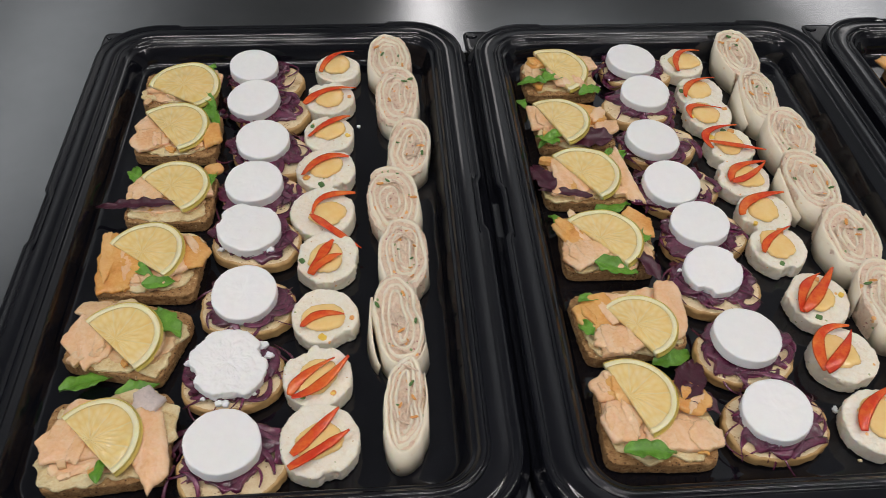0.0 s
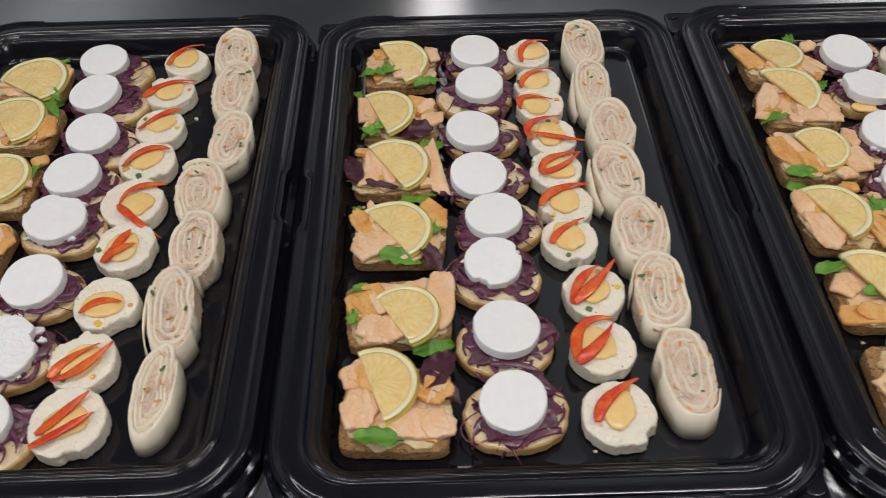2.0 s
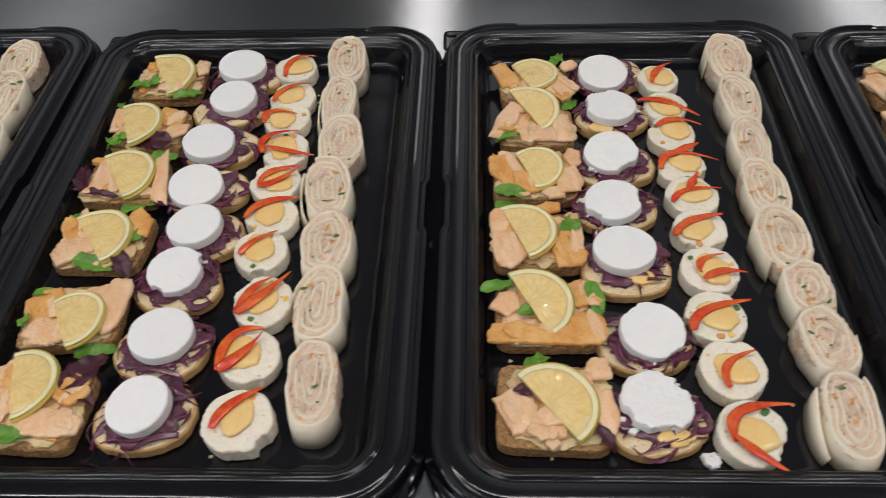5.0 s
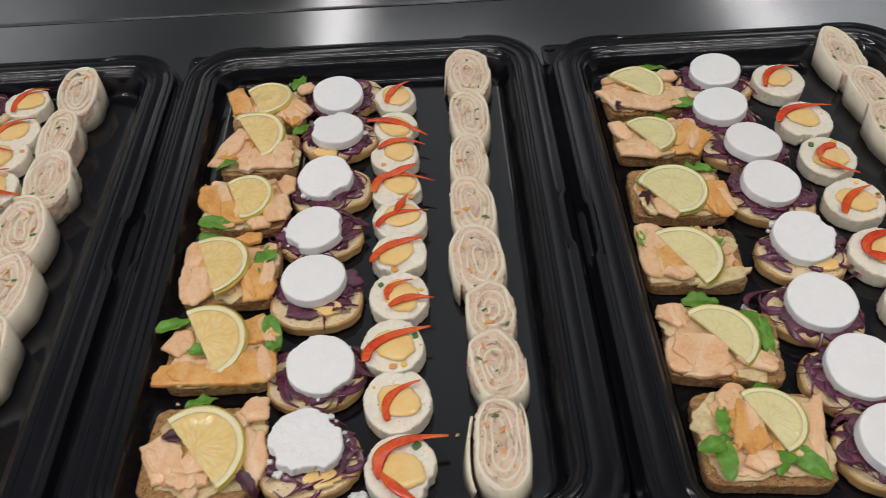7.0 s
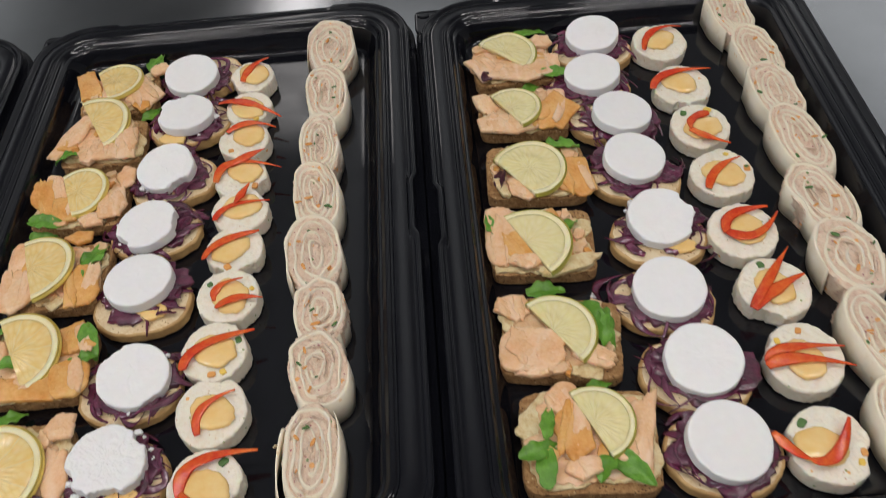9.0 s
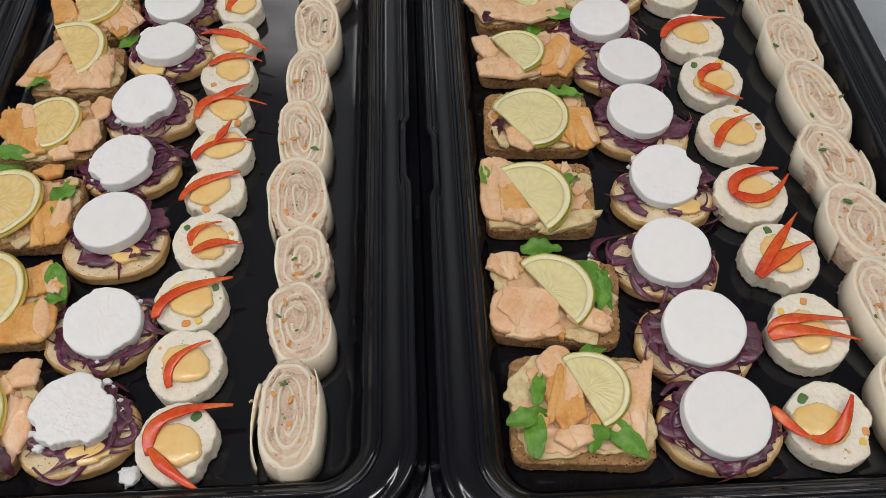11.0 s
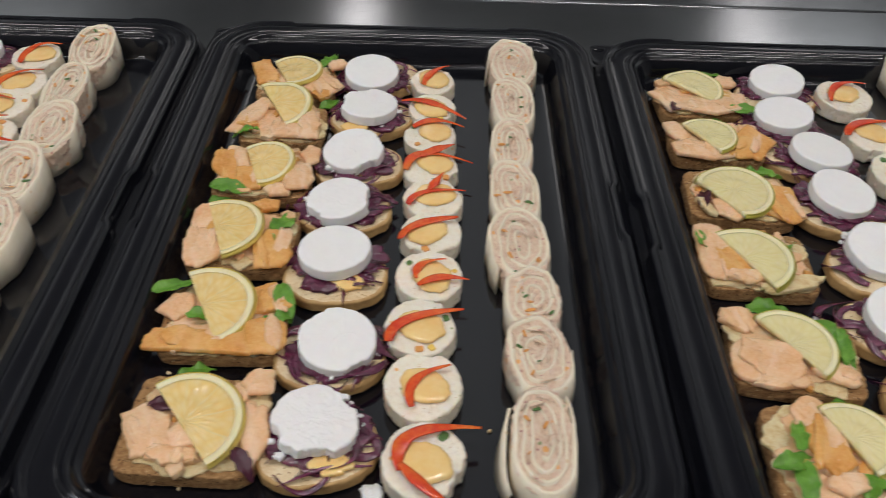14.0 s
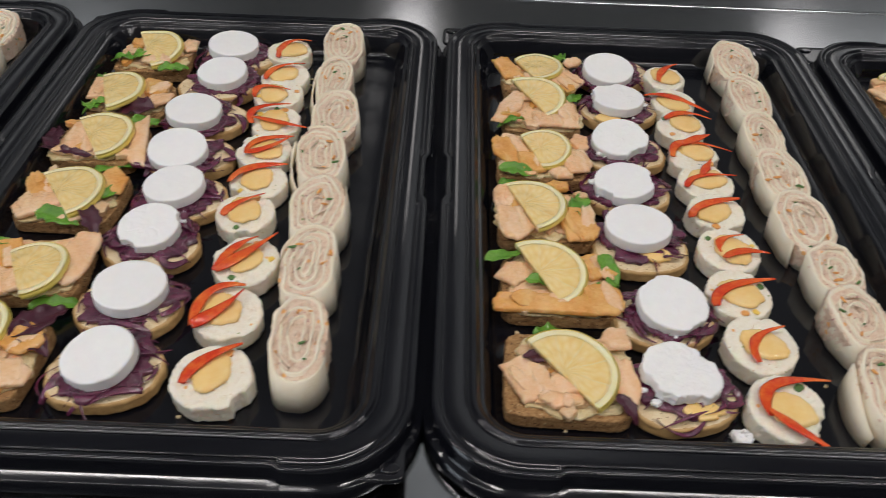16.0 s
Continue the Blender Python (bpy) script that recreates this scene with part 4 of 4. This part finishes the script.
salmon_toast((0.1762, 0.3716), 5, (0.078, 0.06), "lemon", (0.003, -0.011, 0.0296, -0.007, 29.795),
             [(-0.023, 0.0062, 0.0294, 0.0292, 10, 1), (-0.0111, -0.0183, 0.0347, 0.0199, -5, 0), (0.032, 0.0055, 0.0186, 0.0463, -5, 0), (-0.0141, -0.0291, 0.0215, 0.0108, 0, 0)],
             [(-0.0248, 0.0191, 0.0199, 20, 0), (-0.0343, -0.0082, 0.015, 110, 0), (0.0267, -0.0319, 0.0282, 15, 0)], 604)
salmon_toast((0.1756, 0.2869), -3, (0.075, 0.066), "lemon", (-0.0157, 0.0137, 0.0325, -0.0016, 19.3342),
             [(-0.0272, 0.026, 0.0208, 0.0204, 30, 0), (-0.0139, 0.0191, 0.0297, 0.022, -5, 1), (0.0244, 0.0131, 0.027, 0.0216, -30, 1), (0.0152, -0.0149, 0.0633, 0.0203, -6, 0), (-0.0238, -0.0023, 0.0226, 0.0286, 15, 0)],
             [(0.0306, 0.0278, 0.0374, 60, 1), (0.0328, 0.0105, 0.0285, -40, 1), (-0.0109, -0.0264, 0.0297, -5, 0)], 605)
# tray c
crostini((0.6231, 0.6766), 0.0252, (0.6309, 0.687), 10, 0, 200)
crostini((0.6251, 0.6205), 0.0253, (0.6271, 0.619), 5, 1, 201)
crostini((0.6189, 0.5541), 0.0253, (0.6227, 0.5473), 15, 1, 202)
crostini((0.6141, 0.4894), 0.0256, (0.617, 0.492), 5, 1, 203)
crostini((0.6165, 0.433), 0.0259, (0.6185, 0.4196), 0, 0, 204)
crostini((0.6266, 0.3513), 0.0256, (0.6225, 0.3465), 5, 1, 205)
crostini((0.6211, 0.2884), 0.0264, (0.6224, 0.2798), 10, 2, 206)
chicken_roll((0.6793, 0.6726), 0.0201, [[(-0.0075, -0.0088), (-0.0004, 0.0086), (0.0146, 0.0198)]], 0.0155, 400)
chicken_roll((0.68, 0.6283), 0.0204, [[(-0.0257, 0.0043), (-0.0025, 0.0021), (0.0298, -0.0165)]], 0.0155, 401)
chicken_roll((0.6797, 0.5867), 0.0218, [[(-0.0137, 0.0063), (0.0041, 0.0142), (0.0276, 0.0071)]], 0.0155, 402)
chicken_roll((0.6809, 0.5407), 0.0219, [[(-0.0186, -0.0061), (-0.0056, 0.0123), (0.0338, 0.0046)], [(-0.008, 0.0098), (0.0083, 0.0186), (0.0187, 0.0256)]], 0.0155, 403)
chicken_roll((0.6838, 0.502), 0.0226, [[(-0.018, -0.0104), (-0.0057, 0.002), (0.0245, 0.0037)], [(-0.0034, 0.0042), (0.0012, 0.0116), (0.0074, 0.0227)]], 0.0155, 404)
chicken_roll((0.6826, 0.4617), 0.0223, [[(-0.0204, -0.0096), (-0.0099, 0.0034), (0.0202, 0.0115)]], 0.0155, 405)
chicken_roll((0.6831, 0.4164), 0.023, [[(-0.0081, -0.0053), (-0.0057, 0.0061), (0.0113, 0.011)], [(-0.0064, -0.0124), (0.0072, -0.0062), (0.027, -0.0074)]], 0.0155, 406)
chicken_roll((0.6788, 0.3681), 0.023, [[(-0.0192, -0.0134), (-0.0088, 0.0027), (0.0277, 0.0135)]], 0.0155, 407)
chicken_roll((0.6817, 0.3212), 0.024, [[(-0.0059, -0.0167), (-0.0046, 0.0003), (0.0166, 0.0114)]], 0.0155, 408)
chicken_roll((0.6839, 0.2686), 0.0236, [[(-0.0123, -0.0073), (-0.0068, 0.0134), (0.0323, 0.0209)], [(-0.0123, -0.0055), (0.0009, -0.0192), (0.0209, -0.0319)]], 0.0155, 409)
wrap_slice((0.7528, 0.6972), 0.023, 0.044, 0, 500)
wrap_slice((0.7497, 0.6305), 0.019, 0.0423, 5, 501)
wrap_slice((0.7474, 0.5628), 0.0168, 0.0375, 3, 502)
wrap_slice((0.7461, 0.506), 0.0184, 0.0377, 8, 503)
wrap_slice((0.7468, 0.4442), 0.0215, 0.0366, 5, 504)
wrap_slice((0.7535, 0.3915), 0.0193, 0.0271, 5, 505)
wrap_slice((0.7521, 0.344), 0.0209, 0.0297, 8, 506)
wrap_slice((0.7507, 0.2803), 0.019, 0.0423, 0, 507)
salmon_toast((0.5552, 0.6672), 2, (0.07, 0.054), "lemon", (-0.0028, 0.008, 0.0263, -0.0116, 23.6536),
             [(-0.0285, 0.0075, 0.0258, 0.0528, 20, 1), (0.0227, -0.0061, 0.0286, 0.0414, 30, 0), (0.0348, 0.0252, 0.019, 0.0418, 20, 0), (-0.0006, -0.0027, 0.0256, 0.0298, 0, 0)],
             [(0.0254, 0.0492, 0.0248, 70, 0), (0.0329, -0.0295, 0.02, 50, 0)], 700)
salmon_toast((0.5534, 0.6013), -1, (0.07, 0.056), "lemon", (-0.0109, 0.0157, 0.0345, 0.0009, 27.836),
             [(-0.0276, 0.0063, 0.0251, 0.0587, -20, 0), (0.0036, -0.0152, 0.0236, 0.0254, 0, 0), (0.0218, -0.0055, 0.021, 0.0345, 10, 0)],
             [(-0.029, -0.0198, 0.0216, 175, 0)], 701)
salmon_toast((0.5486, 0.5316), 0, (0.074, 0.06), "lemon", (-0.0002, 0.0021, 0.026, -0.0085, 20.0596),
             [(-0.0248, 0.006, 0.0286, 0.0353, 25, 1), (-0.0105, -0.0141, 0.0219, 0.0219, 0, 1), (0.0289, -0.0118, 0.029, 0.0263, 10, 0), (0.0346, 0.0204, 0.0155, 0.0314, 0, 0), (0.0141, -0.0271, 0.0173, 0.0142, 0, 0)],
             [(-0.0207, -0.0262, 0.0285, -10, 0), (-0.0262, -0.0329, 0.0171, 10, 0)], 702)
salmon_toast((0.5481, 0.4521), 0, (0.075, 0.062), "lemon", (-0.0179, 0.0017, 0.0336, -0.002, 20.5715),
             [(-0.03, 0.0187, 0.0232, 0.0264, 0, 0), (-0.0258, -0.0127, 0.0279, 0.0403, 5, 0), (0.0235, -0.0161, 0.0239, 0.054, 10, 1), (0.0101, 0.0342, 0.0169, 0.0272, 0, 1)],
             [(0.0269, 0.012, 0.0305, 70, 0), (0.026, -0.0007, 0.0203, 100, 0)], 703)
salmon_toast((0.5505, 0.3728), 0, (0.078, 0.06), "lemon", (-0.0132, 0.0037, 0.0345, -0.0009, 26.8359),
             [(-0.0312, 0.008, 0.028, 0.0231, 10, 0), (-0.0101, -0.021, 0.0568, 0.0251, -4, 1), (0.0289, -0.0177, 0.0357, 0.0271, 8, 1), (0.0276, 0.0151, 0.0224, 0.0265, 20, 1)],
             [(-0.0378, 0.0237, 0.0249, 20, 0), (-0.0129, -0.0024, 0.0182, 0, 0), (0.0379, 0.013, 0.0261, -70, 0), (0.0348, -0.0026, 0.0183, 30, 0)], 704)
salmon_toast((0.5503, 0.2907), -2, (0.08, 0.068), "lemon", (-0.0029, -0.0051, 0.0345, -0.0022, 38.3676),
             [(-0.0251, -0.0084, 0.0256, 0.0301, 25, 0), (-0.0036, -0.0114, 0.0191, 0.0195, -20, 0), (0.0327, 0.0272, 0.017, 0.0287, 0, 0), (0.0359, -0.0058, 0.0148, 0.0394, 10, 0), (-0.0062, -0.0248, 0.025, 0.0112, 0, 0)],
             [(-0.0087, 0.0418, 0.0207, 30, 0), (-0.017, 0.0101, 0.0198, 10, 1), (0.0344, -0.0286, 0.0187, -50, 1)], 705)
# tray d
crostini((0.9976, 0.6823), 0.025, (0.9962, 0.6721), -5, 0, 300)
crostini((0.9883, 0.626), 0.0253, (0.985, 0.6191), -10, 0, 301)
crostini((1.0021, 0.5714), 0.0255, (0.9945, 0.5758), -20, 0, 302)
crostini((1.0009, 0.5167), 0.0254, (1.0018, 0.5055), -20, 0, 303)
crostini((1.0078, 0.4514), 0.0263, (1.0051, 0.4402), -5, 1, 304)
crostini((0.9985, 0.3847), 0.0261, (0.9952, 0.3817), -15, 0, 305)
crostini((1.0066, 0.3257), 0.0263, (1.0012, 0.3196), -15, 0, 306)
crostini((1.0062, 0.2669), 0.0267, (1.0047, 0.2631), -5, 0, 307)
chicken_roll((1.0571, 0.6693), 0.0242, [[(-0.0156, -0.0116), (-0.0031, 0.011), (0.0231, 0.0127)]], 0.0155, 500)
chicken_roll((1.0624, 0.6055), 0.0243, [[(-0.0253, -0.0042), (-0.0097, 0.0116), (0.0288, 0.0142)]], 0.0155, 501)
chicken_roll((1.0655, 0.5518), 0.0242, [[(0.0078, 0.0104), (-0.006, 0.005), (-0.0104, -0.0072)], [(-0.0104, -0.0072), (-0.0004, -0.0169), (0.0171, -0.0261)]], 0.0155, 502)
chicken_roll((1.0682, 0.4958), 0.0251, [[(-0.0155, -0.0163), (-0.0044, 0.0011), (0.0153, 0.0102)]], 0.0155, 503)
chicken_roll((1.0661, 0.4345), 0.0251, [[(-0.0125, -0.0015), (-0.0057, 0.0125), (0.0221, 0.0172)], [(-0.012, -0.0027), (0.0062, -0.0078), (0.0274, 0.0111)]], 0.0155, 504)
chicken_roll((1.0714, 0.3809), 0.0252, [[(-0.0187, -0.0155), (-0.0017, 0.0057), (0.0195, 0.0318)], [(-0.0184, -0.0178), (0.0007, -0.0042), (0.0216, 0.0048)]], 0.0155, 505)
chicken_roll((1.0733, 0.3231), 0.0249, [[(-0.0256, -0.0026), (-0.0099, 0.0052), (0.0256, 0.0026)], [(-0.0259, -0.0067), (-0.0059, -0.0033), (0.0285, -0.0117)]], 0.0155, 506)
chicken_roll((1.0672, 0.2608), 0.0249, [[(-0.0319, 0.0086), (-0.0228, -0.0046), (-0.0129, -0.0112)], [(-0.0142, -0.0099), (-0.0001, -0.0086), (0.0145, 0.0132)]], 0.0155, 507)
wrap_slice((1.1297, 0.698), 0.0185, 0.0453, 5, 600)
wrap_slice((1.1385, 0.634), 0.0185, 0.0415, 10, 601)
wrap_slice((1.1362, 0.579), 0.0195, 0.0415, 10, 602)
wrap_slice((1.138, 0.5195), 0.0195, 0.0432, 12, 603)
wrap_slice((1.1305, 0.456), 0.0205, 0.0413, 15, 604)
wrap_slice((1.1313, 0.3979), 0.0235, 0.034, 10, 605)
wrap_slice((1.124, 0.3342), 0.0179, 0.0393, 10, 606)
wrap_slice((1.1157, 0.2686), 0.0169, 0.0308, 5, 607)
salmon_toast((0.9204, 0.6593), 1, (0.072, 0.054), "lime", (-0.0059, 0.0062, 0.029, -0.0039, 45.4734),
             [(-0.0259, -0.0057, 0.0251, 0.0323, 20, 0), (0.0082, -0.0161, 0.0546, 0.0317, 4, 0), (0.0293, 0.0223, 0.0237, 0.0266, 0, 0), (0.036, -0.0058, 0.0201, 0.0325, 0, 0)],
             [(0.0192, 0.049, 0.0317, 10, 0), (0.0101, -0.0352, 0.0195, 40, 0), (0.0361, -0.0243, 0.0246, -5, 0), (-0.024, -0.0208, 0.0198, 60, 1)], 800)
salmon_toast((0.9219, 0.5934), -3, (0.076, 0.054), "lime", (-0.0109, -0.0047, 0.0263, -0.0044, 27.653),
             [(-0.0328, 0.0089, 0.0238, 0.0243, 20, 0), (-0.0175, -0.0186, 0.0417, 0.0261, -5, 0), (0.0255, -0.0096, 0.0281, 0.0471, -30, 1), (0.0303, 0.0086, 0.0143, 0.0245, 0, 0)],
             [(0.0115, 0.0335, 0.0196, 40, 0), (0.0132, -0.0145, 0.0186, 0, 1)], 801)
salmon_toast((0.9232, 0.5191), -4, (0.08, 0.06), "lime", (-0.0065, -0.0045, 0.0305, -0.0150, 34.0),
             [(-0.0083, -0.0215, 0.0281, 0.0221, 20, 0), (0.0293, -0.0133, 0.0267, 0.056, 5, 1)],
             [(0.0232, 0.0214, 0.0268, -5, 0), (-0.0299, -0.0088, 0.0242, 80, 1), (-0.0296, -0.0206, 0.0213, 110, 4)], 802)
salmon_toast((0.9176, 0.4439), -3, (0.078, 0.062), "lime", (-0.0129, -0.0082, 0.0345, 0.0008, 24.8725),
             [(-0.0292, 0.0052, 0.0226, 0.0521, 0, 0), (-0.017, -0.0067, 0.0238, 0.0338, 20, 1), (-0.0127, -0.0223, 0.0257, 0.013, 0, 0)],
             [(0.0235, 0.0119, 0.0163, 60, 0), (-0.0374, 0.0161, 0.0122, 100, 0), (0.0179, -0.0273, 0.0426, 15, 4)], 803)
salmon_toast((0.9186, 0.3575), -8, (0.082, 0.064), "lime", (-0.0061, -0.0017, 0.0306, 0.0011, 32.5089),
             [(-0.0326, 0.0246, 0.0245, 0.0392, 10, 0), (-0.0213, -0.0109, 0.046, 0.0295, -8, 0), (0.0182, -0.019, 0.0245, 0.0132, -30, 0), (-0.016, -0.0264, 0.0312, 0.0103, 0, 0)],
             [(-0.0045, 0.042, 0.025, 0, 0), (0.0258, 0.0056, 0.0362, -70, 0), (0.0286, 0.0008, 0.0288, -100, 0)], 804)
salmon_toast((0.9248, 0.2791), -4, (0.085, 0.07), "lime", (0.0035, 0.0074, 0.026, -0.0026, 23.018),
             [(-0.0129, 0.0291, 0.0201, 0.0185, 25, 0), (-0.0102, 0.0069, 0.0227, 0.0415, -10, 1), (-0.0084, -0.0209, 0.0187, 0.0153, 0, 0), (0.0348, 0.0033, 0.0149, 0.0492, -12, 0), (0.0201, -0.0107, 0.0126, 0.0145, 0, 0)],
             [(0.0136, 0.0404, 0.017, 20, 0), (-0.025, 0.0112, 0.0229, 80, 0), (-0.0319, -0.007, 0.0254, 15, 0), (-0.0297, -0.016, 0.0282, 85, 0), (0.0069, -0.0191, 0.0218, 60, 0), (0.0218, -0.0231, 0.0279, -50, 0)], 805)
